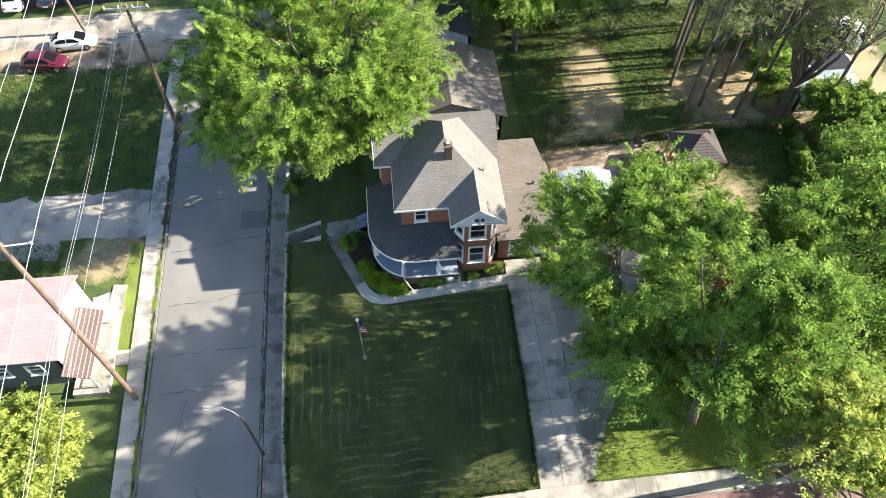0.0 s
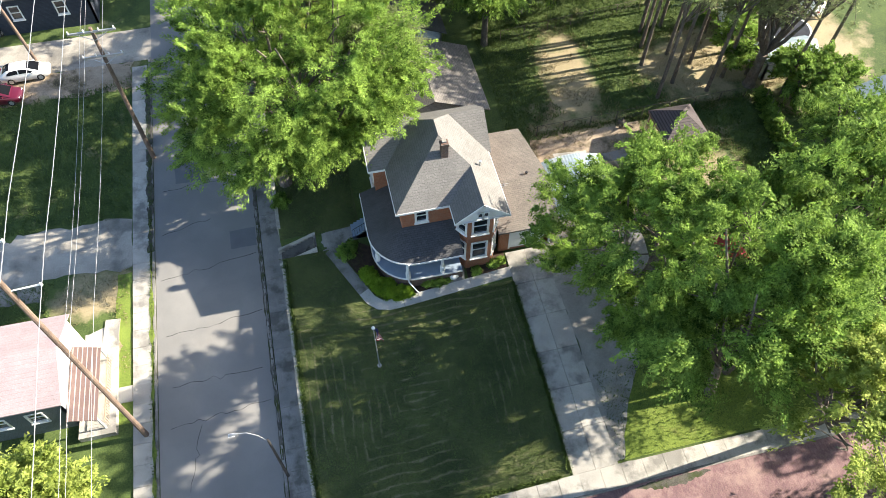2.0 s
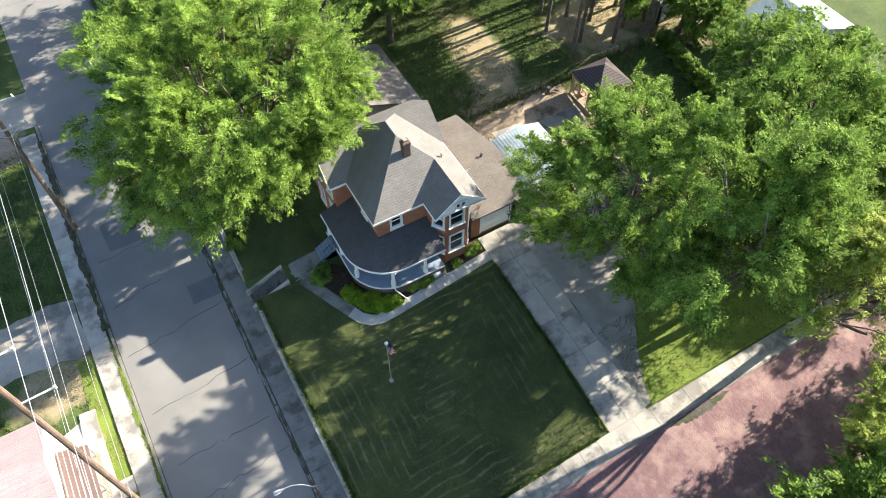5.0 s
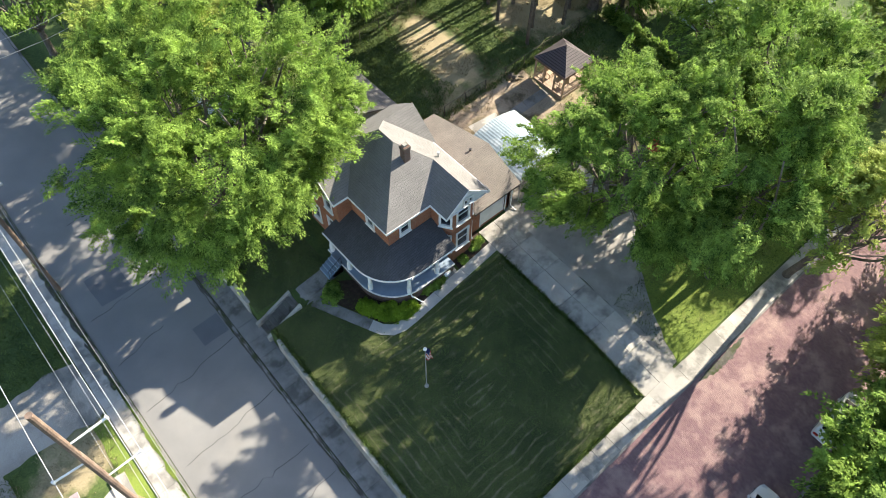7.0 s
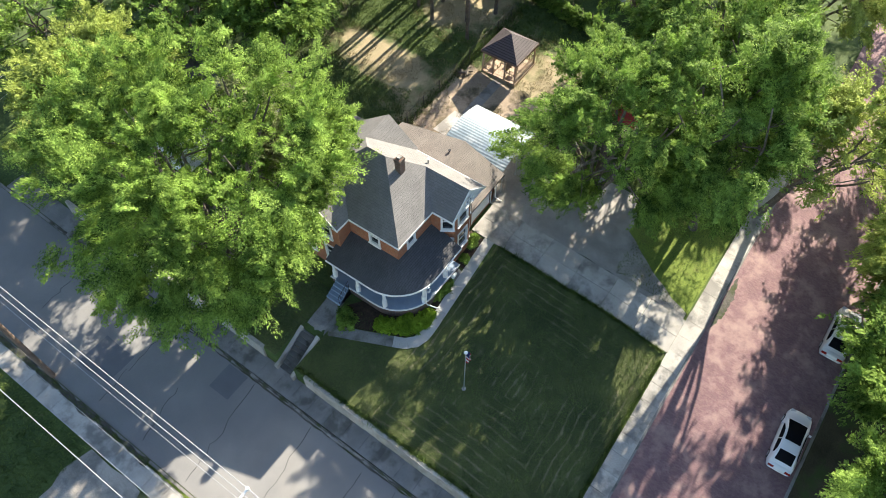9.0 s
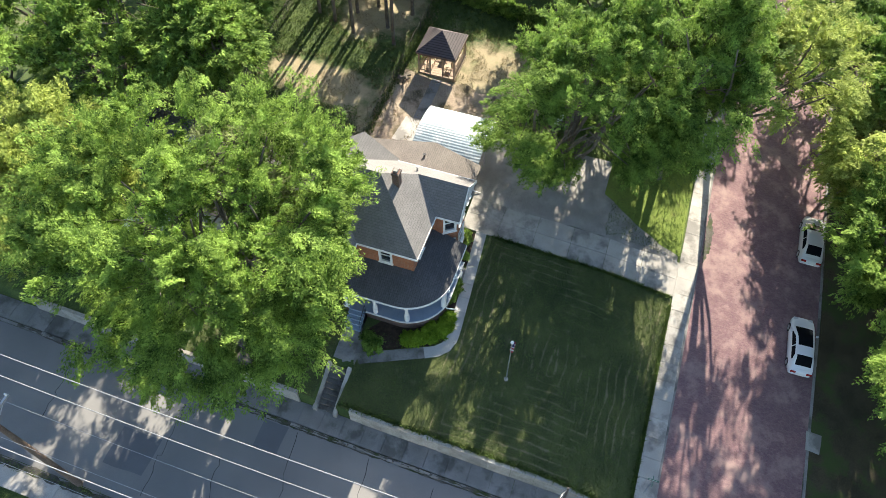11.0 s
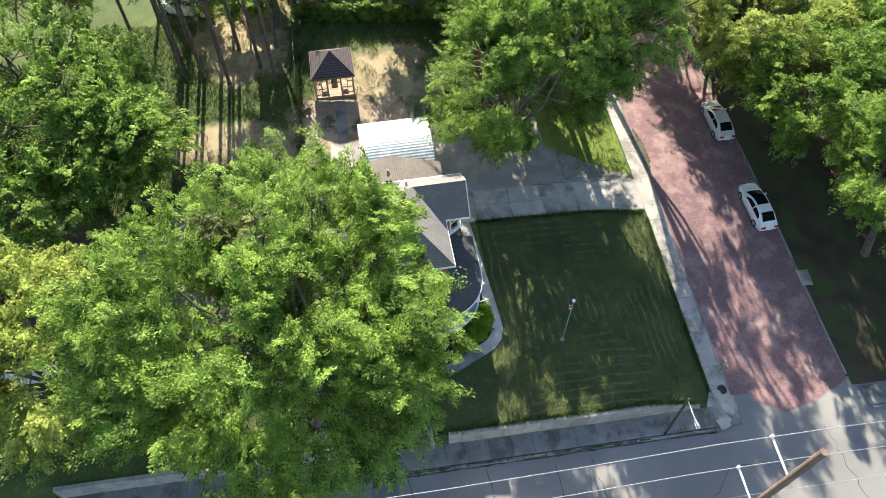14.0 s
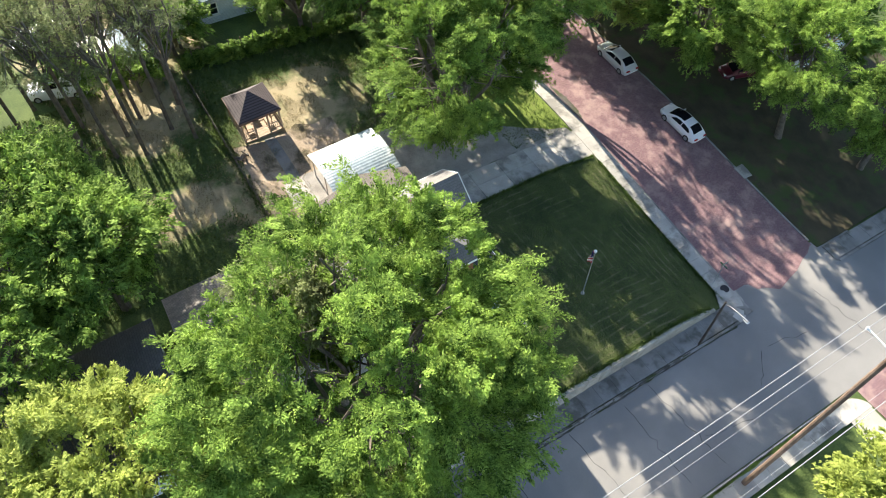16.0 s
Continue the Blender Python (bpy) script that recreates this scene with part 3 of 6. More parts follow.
driveway = thing("driveway", (9.3, 22, height(9.3, 22)), "pale concrete driveway dappled with shade", "driveway", kind="structure")
for _i in range(6):
    _y0, _y1 = 13.25 + 2.9 * _i, 13.25 + 2.9 * (_i + 1) - 0.025
    for _x0, _x1 in ((7.8, 9.36), (9.385, 10.95)):
        _b = B()
        _fl = 0.0
        _pts = [(_x0 - (_fl if _x0 < 8 else 0), _y0), (_x1 + (_fl if _x1 > 10 else 0), _y0), (_x1, _y1), (_x0, _y1)]
        plate(_b, [(x, y, height(x, y) + 0.09) for x, y in _pts], 0.2)
        part("slab", _b, M_CONCRETE, driveway)
_b = B()
hull(_b, [(6.6, 11.7, height(6.6, 11.7) - .1), (12.2, 11.7, height(12.2, 11.7) - .1), (11.9, 13.24, height(12, 13.2) - .1), (6.9, 13.24, height(6.9, 13.2) - .1)],
     [(6.6, 11.7, height(6.6, 11.7) + .06), (12.2, 11.7, height(12.2, 11.7) + .06), (11.9, 13.24, height(12, 13.2) + .115), (6.9, 13.24, height(6.9, 13.2) + .115)])
part("apron", _b, M_CONCRETE, driveway)

WALK = [(7.8, 28.95), (2.9, 28.57), (-0.8, 28.28), (-1.9, 28.25), (-2.6, 28.45), (-3.2, 29.0), (-3.6, 29.8), (-4.6, 31.9), (-5.5, 33.8), (-6.3, 35.0)]
garden_walk = thing("garden_walk", (-1, 28.3, height(-1, 28.3)), "curved concrete garden walk round the flower beds", "path", kind="structure")
for _i in range(2):
    for _k in range(3):
        _a, _e = Vector(WALK[_i]), Vector(WALK[_i + 1])
        _b = B()
        ribbon(_b, [tuple(_a.lerp(_e, _k / 3)), tuple(_a.lerp(_e, (_k + 1) / 3 - 0.004))], 0.85, 0.075, 0.15)
        part("slab", _b, M_WALK, garden_walk)
for _r, _mat in ((WALK[2:7], M_WALK), (WALK[6:8], M_OLD_CONCRETE), (WALK[7:9], M_OLD_CONCRETE), (WALK[8:10], M_OLD_CONCRETE)):
    _b = B()
    ribbon(_b, [tuple(p) for p in _r], 0.85, 0.075 + 0.002 * len(_r), 0.15)
    part("slab", _b, _mat, garden_walk)
_b = B()
ribbon(_b, [(-3.3, 35.3), (-6.9, 35.1)], 1.3, 0.07, 0.15, 3)
part("slab", _b, M_OLD_CONCRETE, garden_walk)
_b = B()
plate(_b, [(x, y, height(x, y) + 0.062) for x, y in ((-6.85, 34.5), (-5.9, 33.7), (-4.9, 33.3), (-3.5, 34.75), (-3.5, 35.5), (-6.85, 35.4))], .12)
part("slab", _b, M_OLD_CONCRETE, garden_walk)
_b = B()
ribbon(_b, [(3.55, 28.9), (3.9, 30.6)], 1.1, 0.07, 0.15, 2)
part("slab", _b, M_OLD_CONCRETE, garden_walk)

# low retaining wall of stone blocks along the lawn
stone_wall = thing("retaining_wall", (-9.45, 25, street_height(25)), "low weathered stone retaining wall under the lawn", "wall", kind="structure")
_rnd = random.Random(5)
_y = 14.6
while _y < 58:
    _len = _rnd.uniform(0.9, 1.7)
    if not (33.6 < _y + _len and _y < 36.3):
        _top0, _top1 = height(WALL_X + .05, _y) + 0.10, height(WALL_X + .05, _y + _len) + 0.10
        _b = B()
        _o = _rnd.uniform(-0.02, 0.02)
        hull(_b, [(-9.56 + _o, _y, street_height(_y) - .2), (-9.26, _y, street_height(_y) - .2), (-9.26, _y + _len - .02, street_height(_y) - .2), (-9.56 + _o, _y + _len - .02, street_height(_y) - .2)],
             [(-9.54 + _o, _y, _top0 + _o), (-9.26, _y, _top0 + _o), (-9.26, _y + _len - .02, _top1 + _o), (-9.54 + _o, _y + _len - .02, _top1 + _o)])
        part("stone", _b, M_STONE, stone_wall)
    _y += _len

# steps from the pavement up to the walk
steps = thing("garden_steps", (-8.2, 35, street_height(35)), "concrete steps up from the pavement between low side walls", "steps", kind="structure")
_z0, _z1 = street_height(35) + 0.15, slope_height(-6.5, 35) + 0.07
for _i in range(8):
    _x = -9.55 + _i * 0.34
    _b = B()
    box(_b, _x, _x + 0.36, 34.45, 35.65, _z0 - 0.3, _z0 + (_z1 - _z0) * (_i + 1) / 8)
    part("step", _b, M_DARK_STEP, steps)
for _y in (34.15, 35.66):
    _b = B()
    hull(_b, [(-9.75, _y, _z0 - .3), (-6.6, _y, _z0 - .3), (-6.6, _y + .28, _z0 - .3), (-9.75, _y + .28, _z0 - .3)],
         [(-9.75, _y, _z0 + .45), (-6.6, _y, _z1 + .25), (-6.6, _y + .28, _z1 + .25), (-9.75, _y + .28, _z0 + .45)])
    part("side_wall", _b, M_CONCRETE, steps)

# ================= the brick house =================
EAVE, PITCH, BASE = 7.35, 0.79, 0.4
house = thing("house", (3.4, 34, 0.8), "two-storey orange brick house with grey shingle hip roof and wraparound porch", "house")


def wall(bm, p0, p1, z0, z1, thick, openings=()):
    """A wall whose outer face runs from p0 to p1 (inside to its left), with real openings (from, to, low, high)."""
    p0, p1 = Vector((*p0, 0)), Vector((*p1, 0))
    d = (p1 - p0)
    length = d.length
    d.normalize()
    inn = Vector((-d.y, d.x, 0))
    m = Matrix(((d.x, inn.x, 0, p0.x), (d.y, inn.y, 0, p0.y), (0, 0, 1, 0), (0, 0, 0, 1)))
    ss = sorted({0, length, *[o[0] for o in openings], *[o[1] for o in openings]})
    zs = sorted({z0, z1, *[o[2] for o in openings], *[o[3] for o in openings]})
    for a, b in zip(ss, ss[1:]):
        for c, e in zip(zs, zs[1:]):
            if not any(o[0] <= (a + b) / 2 <= o[1] and o[2] <= (c + e) / 2 <= o[3] for o in openings):
                box(bm, a, b, 0, thick, c, e, m)
    return m


def window_in(parent, m, opening, casing=0.13, sashes=True, label=""):
    """A sash window with a white casing, in an opening of a wall."""
    a, b, c, e = opening
    bm = B()
    A0, A1, C0, C1 = a - casing, b + casing, c - casing, e + casing
    rings = []
    for x0, x1, z0, z1, y in ((A0, A1, C0, C1, -0.06), (a + .02, b - .02, c + .02, e - .02, -0.06), (a + .02, b - .02, c + .02, e - .02, 0.12), (A0, A1, C0, C1, 0.0)):
        rings.append([bm.verts.new(m @ Vector(p)) for p in ((x0, y, z0), (x1, y, z0), (x1, y, z1), (x0, y, z1))])
    for r, q in zip(rings, rings[1:] + rings[:1]):
        for k in range(4):
            bm.faces.new((r[k], r[(k + 1) % 4], q[(k + 1) % 4], q[k]))
    frame_ob = part("window", bm, M_WHITE, parent, label)
    bm = B()
    box(bm, A0 - .05, A1 + .05, -0.13, -0.005, C0 - .07, C0 - .002, m)
    part("sill", bm, M_WHITE, frame_ob)
    if sashes:
        bm = B()
        box(bm, a + .02, b - .02, 0.03, 0.068, (c + e) / 2 - .04, (c + e) / 2 + .04, m)
        part("meeting_rail", bm, M_WHITE, frame_ob)
    for lo, hi in (((c, (c + e) / 2), ((c + e) / 2, e)) if sashes else ((c, e),)):
        g = B()
        box(g, a, b, 0.07, 0.085, lo, hi, m)
        part("pane", g, M_GLASS, frame_ob)
    return frame_ob


_top = EAVE - 0.15
_wins = []
_bm = B()
# plan of the brick walls: front, bay, east, back and the west wing
OUT = [((-0.05, 31.7), (3.85, 31.7), [(1.1, 1.85, 5.55, 6.75)]),
       ((3.85, 31.7), (3.85, 30.95), []),
       ((3.85, 30.95), (4.5, 30.0), [(0.2, 0.95, 2.1, 3.9), (0.2, 0.95, 5.1, 6.7)]),
       ((4.5, 30.0), (6.35, 30.0), [(0.4, 1.45, 2.1, 3.9), (0.4, 1.45, 5.1, 6.75)]),
       ((6.35, 30.0), (7.0, 30.95), [(0.2, 0.95, 2.1, 3.9), (0.2, 0.95, 5.1, 6.7)]),
       ((7.0, 30.95), (7.0, 40.3), [(2.2, 3.0, 5.2, 6.7)]),
       ((7.0, 40.3), (-1.3, 40.3), []),
       ((-1.3, 40.3), (-1.3, 36.05), [(0.7, 1.5, 5.1, 6.7), (2.7, 3.5, 5.1, 6.7), (0.7, 1.5, 2.1, 3.8), (2.7, 3.5, 2.1, 3.8)]),
       ((-1.3, 36.05), (-0.05, 36.05), []),
       ((-0.05, 36.05), (-0.05, 31.7), [(1.9, 2.65, 5.45, 6.75)])]
for _i, (_p0, _p1, _op) in enumerate(OUT):
    _d = (Vector(_p1) - Vector(_p0)).normalized()
    _nx = (Vector(OUT[(_i + 1) % len(OUT)][1]) - Vector(_p1)).normalized()
    if _d.x * _nx.y - _d.y * _nx.x > 0.99:
        _p1 = tuple(Vector(_p1) - _d * 0.3)
    _m = wall(_bm, _p0, _p1, BASE, _top, 0.3, _op)
    _wins += [(_m, o) for o in _op]
walls = part("wall", _bm, M_WALL_BRICK, house, "orange-red brick wall")
for _m, _o in _wins:
    window_in(house, _m, _o, label="white-framed sash window with dark panes")
# dark interior floors that close the shell
_b = B()
box(_b, 0.3, 6.7, 32.1, 40.0, 1.6, 1.75)
box(_b, 0.3, 6.7, 32.1, 40.0, 4.45, 4.6)
part("inner_floor", _b, M_TIMBER, house)

XW, XE, YF, YB = -0.48, 7.44, 31.24, 40.75
XR = (XW + XE) / 2
ZR = EAVE + PITCH * (XR - XW)
YR0, YR1 = YF + (XR - XW), YB - (XR - XW)
WX, WY0, WY1 = -1.75, 35.61, 40.75
WYR = (WY0 + WY1) / 2
WZ = EAVE + PITCH * (WYR - WY0)
WJ = XW + (WZ - EAVE) / PITCH
GX0, GY = 3.4, 29.5
GXR = (GX0 + XE) / 2
GZ = EAVE + PITCH * (XE - GXR)
GJ = YF + (GZ - EAVE) / PITCH
T = 0.14


def roof_plane(name, pts, mat):
    bm = B()
    plate(bm, pts, T)
    return part(name, bm, mat, house)


F, Bp, A = (XW, YF, EAVE), (XR, YR0, ZR), (XR, YR1, ZR)
C, D = (GXR, GJ, GZ), (GXR, GY, GZ)
roof_plane("roof_west", [F, Bp, A, (WJ, WYR, WZ), (XW, WY0, EAVE)], M_SHINGLE_Y)
roof_plane("roof_south", [F, (GX0, YF, EAVE), C, Bp], M_SHINGLE_X)
EX, EJ = XE + 0.2, XE - (WZ - EAVE) / PITCH
roof_plane("roof_east", [D, (XE, GY, EAVE), (XE, WY0, EAVE), (EJ, WYR, WZ), A, Bp, C], M_SHINGLE_Y)
roof_plane("roof_wing_east", [(XE, WY0, EAVE), (EX, WY0, EAVE), (EX, WYR, WZ), (EJ, WYR, WZ)], M_SHINGLE_X)
roof_plane("roof_gable_west", [(GX0, GY, EAVE), D, C, (GX0, YF, EAVE)], M_SHINGLE_Y)
roof_plane("roof_north", [(EX, YB, EAVE), (WX, YB, EAVE), (WX, WYR, WZ), (WJ, WYR, WZ), A, (EJ, WYR, WZ), (EX, WYR, WZ)], M_SHINGLE_X)
roof_plane("roof_wing_south", [(WX, WY0, EAVE), (XW, WY0, EAVE), (WJ, WYR, WZ), (WX, WYR, WZ)], M_SHINGLE_X)
# white soffit, fascia and gable
_b = B()
box(_b, XW + .02, XE - .02, YF + .02, YB - .02, EAVE - 0.17, EAVE - 0.145)
box(_b, WX + .02, XW, WY0 + .02, YB - .02, EAVE - 0.17, EAVE - 0.145)
box(_b, GX0 + .02, XE - .02, GY + .05, YF, EAVE - 0.17, EAVE - 0.145)
part("soffit", _b, M_WHITE, house)


def fascia(p0, p1, w=0.06, h=0.17):
    bm = B()
    p0, p1 = Vector(p0), Vector(p1)
    d = (p1 - p0)
    L = d.length
    m = Matrix.Translation(p0) @ d.to_track_quat('X', 'Z').to_matrix().to_4x4()
    box(bm, -0.02, L + 0.02, -w / 2, w / 2, -h, 0.01, m)
    part("fascia", bm, M_WHITE, house)


for _p, _q in ((F, (GX0, YF, EAVE)), (F, (XW, WY0, EAVE)), ((GX0, YF, EAVE), (GX0, GY, EAVE)), ((XE, GY, EAVE), (XE, WY0, EAVE)), ((WX, WY0, EAVE), (XW, WY0, EAVE)),
               ((WX, WY0, EAVE), (WX, WYR, WZ)), ((WX, YB, EAVE), (WX, WYR, WZ)), ((GX0, GY, EAVE), D), ((XE, GY, EAVE), D)):
    fascia(_p, _q)
_b = B()
_gy = 29.64
hull(_b, [(GX0 + .25, _gy, EAVE - .1), (XE - .25, _gy, EAVE - .1), (GXR, _gy, GZ - .25)], [(GX0 + .25, _gy + .2, EAVE - .1), (XE - .25, _gy + .2, EAVE - .1), (GXR, _gy + .2, GZ - .25)])
gable = part("gable", _b, M_WHITE, house, "white boarded gable")
_m = Matrix(((1, 0, 0, GXR - .5), (0, 1, 0, _gy - .10), (0, 0, 1, 0), (0, 0, 0, 1)))
for _s in (0.12, 0.55):
    window_in(house, _m, (_s, _s + .34, EAVE + .2, EAVE + .72), 0.06, False)
_b = B()
hull(_b, [(WX + .45, WY0 + .45, EAVE - .1), (WX + .45, YB - .45, EAVE - .1), (WX + .45, WYR, WZ - .3)], [(WX + .7, WY0 + .45, EAVE - .1), (WX + .7, YB - .45, EAVE - .1), (WX + .7, WYR, WZ - .3)])
part("gable", _b, M_WALL_BRICK, house)
_b = B()
hull(_b, [(6.75, WY0 + .3, EAVE - .1), (6.75, YB - .3, EAVE - .1), (6.75, WYR, WZ - .3)], [(7.0, WY0 + .3, EAVE - .1), (7.0, YB - .3, EAVE - .1), (7.0, WYR, WZ - .3)])
part("gable", _b, M_WALL_BRICK, house)
# chimney
_b = B()
box(_b, 3.4, 3.92, 33.88, 34.36, 8.6, 10.85)
box(_b, 3.36, 3.96, 33.84, 34.40, 10.6, 10.8)
chimney = part("chimney", _b, M_CHIMNEY, house, "small brick chimney with a worn cap")
_b = B()
box(_b, 3.5, 3.8, 33.98, 34.28, 10.85, 11.0)
part("flue", _b, M_CONCRETE, chimney)

# porch: deck, roof, columns, wall
PX, PY, PR = -2.55, 29.1, 3.3


def porch_outline(inset=0.0, steps=12, y_end=36.5, x_end=4.0):
    r = PR - inset
    cx, cy = PX + PR, PY + PR
    pts = [(PX + inset, y_end)]
    pts += [(cx - r * math.cos(a), cy - r * math.sin(a)) for a in [math.pi / 2 * k / steps for k in range(steps + 1)]]
    pts.append((x_end, PY + inset))
    return pts


def between(outer, inner, z_out, z_in, thick):
    bm = B()
    n = len(outer)
    o = [bm.verts.new((*p, z_out)) for p in outer]
    i = [bm.verts.new((*p, z_in)) for p in inner]
    ol = [bm.verts.new((*p, z_out - thick)) for p in outer]
    il = [bm.verts.new((*p, z_in - thick)) for p in inner]
    for k in range(n - 1):
        bm.faces.new((o[k], o[k + 1], i[k + 1], i[k]))
        bm.faces.new((ol[k + 1], ol[k], il[k], il[k + 1]))
        bm.faces.new((o[k + 1], o[k], ol[k], ol[k + 1]))
        bm.faces.new((i[k], i[k + 1], il[k + 1], il[k]))
    for k in (0, n - 1):
        bm.faces.new((o[k], i[k], il[k], ol[k]))
    return bm


_inner = [(-0.04, 36.5)] + [(-0.04, 31.69)] * 13 + [(4.0, 31.69)]
porch_roof = part("porch_roof", between(porch_outline(), _inner, 4.05, 5.15, 0.16), M_DARK_SHINGLE, house, "dark grey shingle porch roof with a rounded corner")
part("porch_gutter", between(porch_outline(-0.06), porch_outline(0.05), 4.03, 4.05, 0.14), M_WHITE, house)
part("porch_ceiling", between(porch_outline(0.3), _inner, 3.8, 3.8, 0.08), M_WHITE, house)
porch_deck = part("porch_deck", between(porch_outline(0.12), _inner, 1.75, 1.78, 0.16), M_BLUE_FLOOR, house, "blue-grey painted porch floor")
part("porch_edge", between(porch_outline(0.07), porch_outline(0.16), 1.76, 1.76, 0.09), M_WHITE, house)
# Added band: the shadow under the deck edge is put into its colour.
part("porch_shade_band", between(porch_outline(0.25), porch_outline(0.4), 1.6, 1.6, 1.3), M_CHIMNEY, house, "dark band under the porch edge, coloured as shadow")
for _x, _y in ((-0.15, 29.5), (2.5, 29.5), (-2.1, 31.6), (-2.2, 34.0), (-2.2, 36.2)):
    _b = B()
    tube(_b, [(_x, _y, 1.75), (_x, _y, 2.45), (_x, _y, 2.5), (_x, _y, 3.7), (_x, _y, 3.72), (_x, _y, 3.85)], [.19, .19, .13, .105, .16, .16], 12)
    part("column", _b, M_WHITE, house, smooth=False)

# garage and rear rooms
garage = thing("garage", (9.4, 33, 1.0), "attached brick garage with tan shingle roof and white door", "garage")
_b = B()
_m = wall(_b, (7.3, 30.9), (11.3, 30.9), 0.5, 4.0, 0.25, [(0.9, 3.5, 1.0, 3.15)])
wall(_b, (11.3, 30.9), (11.3, 39.6), 0.5, 4.2, 0.25, [])
wall(_b, (11.3, 39.6), (7.3, 39.6), 0.5, 4.4, 0.25, [])
part("wall", _b, M_WALL_BRICK, garage)
_gz0, _gzr, _gyr = 4.05, 5.3, 34.2
for _nm, _pts in (("roof_south", [(7.0, 30.3, _gz0), (11.75, 30.3, _gz0), (11.9, _gyr, _gzr), (7.0, _gyr, _gzr)]),
                  ("roof_north", [(7.0, _gyr, _gzr), (11.9, _gyr, _gzr), (11.3, 40.1, 4.5), (7.0, 40.1, 4.5)])):
    _b = B()
    plate(_b, _pts, 0.14)
    part(_nm, _b, M_TAN_SHINGLE_X, garage)
_b = B()
hull(_b, [(11.1, 30.9, 4.0), (11.1, 39.6, 4.3), (11.1, _gyr, _gzr - .15)], [(11.29, 30.9, 4.0), (11.29, 39.6, 4.3), (11.29, _gyr, _gzr - .15)])
part("gable", _b, M_WHITE, garage)
_b = B()
for _k in range(4):
    box(_b, 0.92, 3.48, 0.06, 0.10, 1.0 + _k * 0.54, 1.0 + (_k + 1) * 0.54 - 0.02, _m)
part("garage_door", _b, M_WHITE, garage, "white panelled overhead door, closed")
_b = B()
for _q in ((0.78, 0.9, 1.0, 3.27), (3.5, 3.62, 1.0, 3.27), (0.9, 3.5, 3.15, 3.27)):
    box(_b, _q[0], _q[1], -0.03, 0.1, _q[2], _q[3], _m)
part("door_frame", _b, M_WHITE, garage)
rear = thing("rear_room", (3.2, 41.3, 1.5), "single-storey rear room with a low shingle roof", "house extension")
_b = B()
wall(_b, (8.2, 40.32), (8.2, 42.1), 0.8, 4.6, 0.2), wall(_b, (8.2, 42.1), (-1.0, 42.1), 0.8, 4.6, 0.2), wall(_b, (-1.0, 42.1), (-1.0, 40.32), 0.8, 4.6, 0.2)
part("wall", _b, M_GREY_SIDING, rear)
_b = B()
plate(_b, [(-1.4, 42.5, 4.7), (-1.4, 40.31, 5.6), (8.5, 40.31, 5.6), (8.5, 42.5, 4.7)], 0.14)
part("roof", _b, M_SHINGLE_X, rear)


def make_house(name, x0, x1, y0, y1, z0, eave, rise, ridge, wall_mat, roof_mat, label, overhang=0.4, windows=()):
    """A plain gabled house; ridge is the axis of its ridge."""
    h = thing(name, ((x0 + x1) / 2, (y0 + y1) / 2, z0), label, "house")
    bm = B()
    ops = {"s": [], "e": [], "n": [], "w": []}
    for side, a, b, c, d in windows:
        ops[side].append((a, b, c, d))
    ms = {"s": wall(bm, (x0, y0), (x1, y0), z0 - .8, eave, 0.2, ops["s"]), "e": wall(bm, (x1, y0), (x1, y1), z0 - .8, eave, 0.2, ops["e"]),
          "n": wall(bm, (x1, y1), (x0, y1), z0 - .8, eave, 0.2, ops["n"]), "w": wall(bm, (x0, y1), (x0, y0), z0 - .8, eave, 0.2, ops["w"])}
    xc, yc = (x0 + x1) / 2, (y0 + y1) / 2
    if ridge == "y":
        for y in (y0, y1 - 0.2):
            hull(bm, [(x0, y, eave), (x1, y, eave), (xc, y, eave + rise - .12)], [(x0, y + .2, eave), (x1, y + .2, eave), (xc, y + .2, eave + rise - .12)])
    else:
        for x in (x0, x1 - 0.2):
            hull(bm, [(x, y0, eave), (x, y1, eave), (x, yc, eave + rise - .12)], [(x + .2, y0, eave), (x + .2, y1, eave), (x + .2, yc, eave + rise - .12)])
    part("wall", bm, wall_mat, h)
    for side, lst in ops.items():
        for o in lst:
            window_in(h, ms[side], o, 0.09)
    o = overhang
    k = rise / ((x1 - x0) / 2 if ridge == "y" else (y1 - y0) / 2)
    if ridge == "y":
        planes = ([(x0 - o, y0 - o, eave - o * k), (xc, y0 - o, eave + rise), (xc, y1 + o, eave + rise), (x0 - o, y1 + o, eave - o * k)],
                  [(xc, y0 - o, eave + rise), (x1 + o, y0 - o, eave - o * k), (x1 + o, y1 + o, eave - o * k), (xc, y1 + o, eave + rise)])
    else:
        planes = ([(x0 - o, y0 - o, eave - o * k), (x1 + o, y0 - o, eave - o * k), (x1 + o, yc, eave + rise), (x0 - o, yc, eave + rise)],
                  [(x0 - o, yc, eave + rise), (x1 + o, yc, eave + rise), (x1 + o, y1 + o, eave - o * k), (x0 - o, y1 + o, eave - o * k)])
    for pts in planes:
        bm = B()
        plate(bm, [(p[0], p[1], p[2] + 0.12) for p in pts], 0.12)
        part("roof", bm, roof_mat, h)
    return h


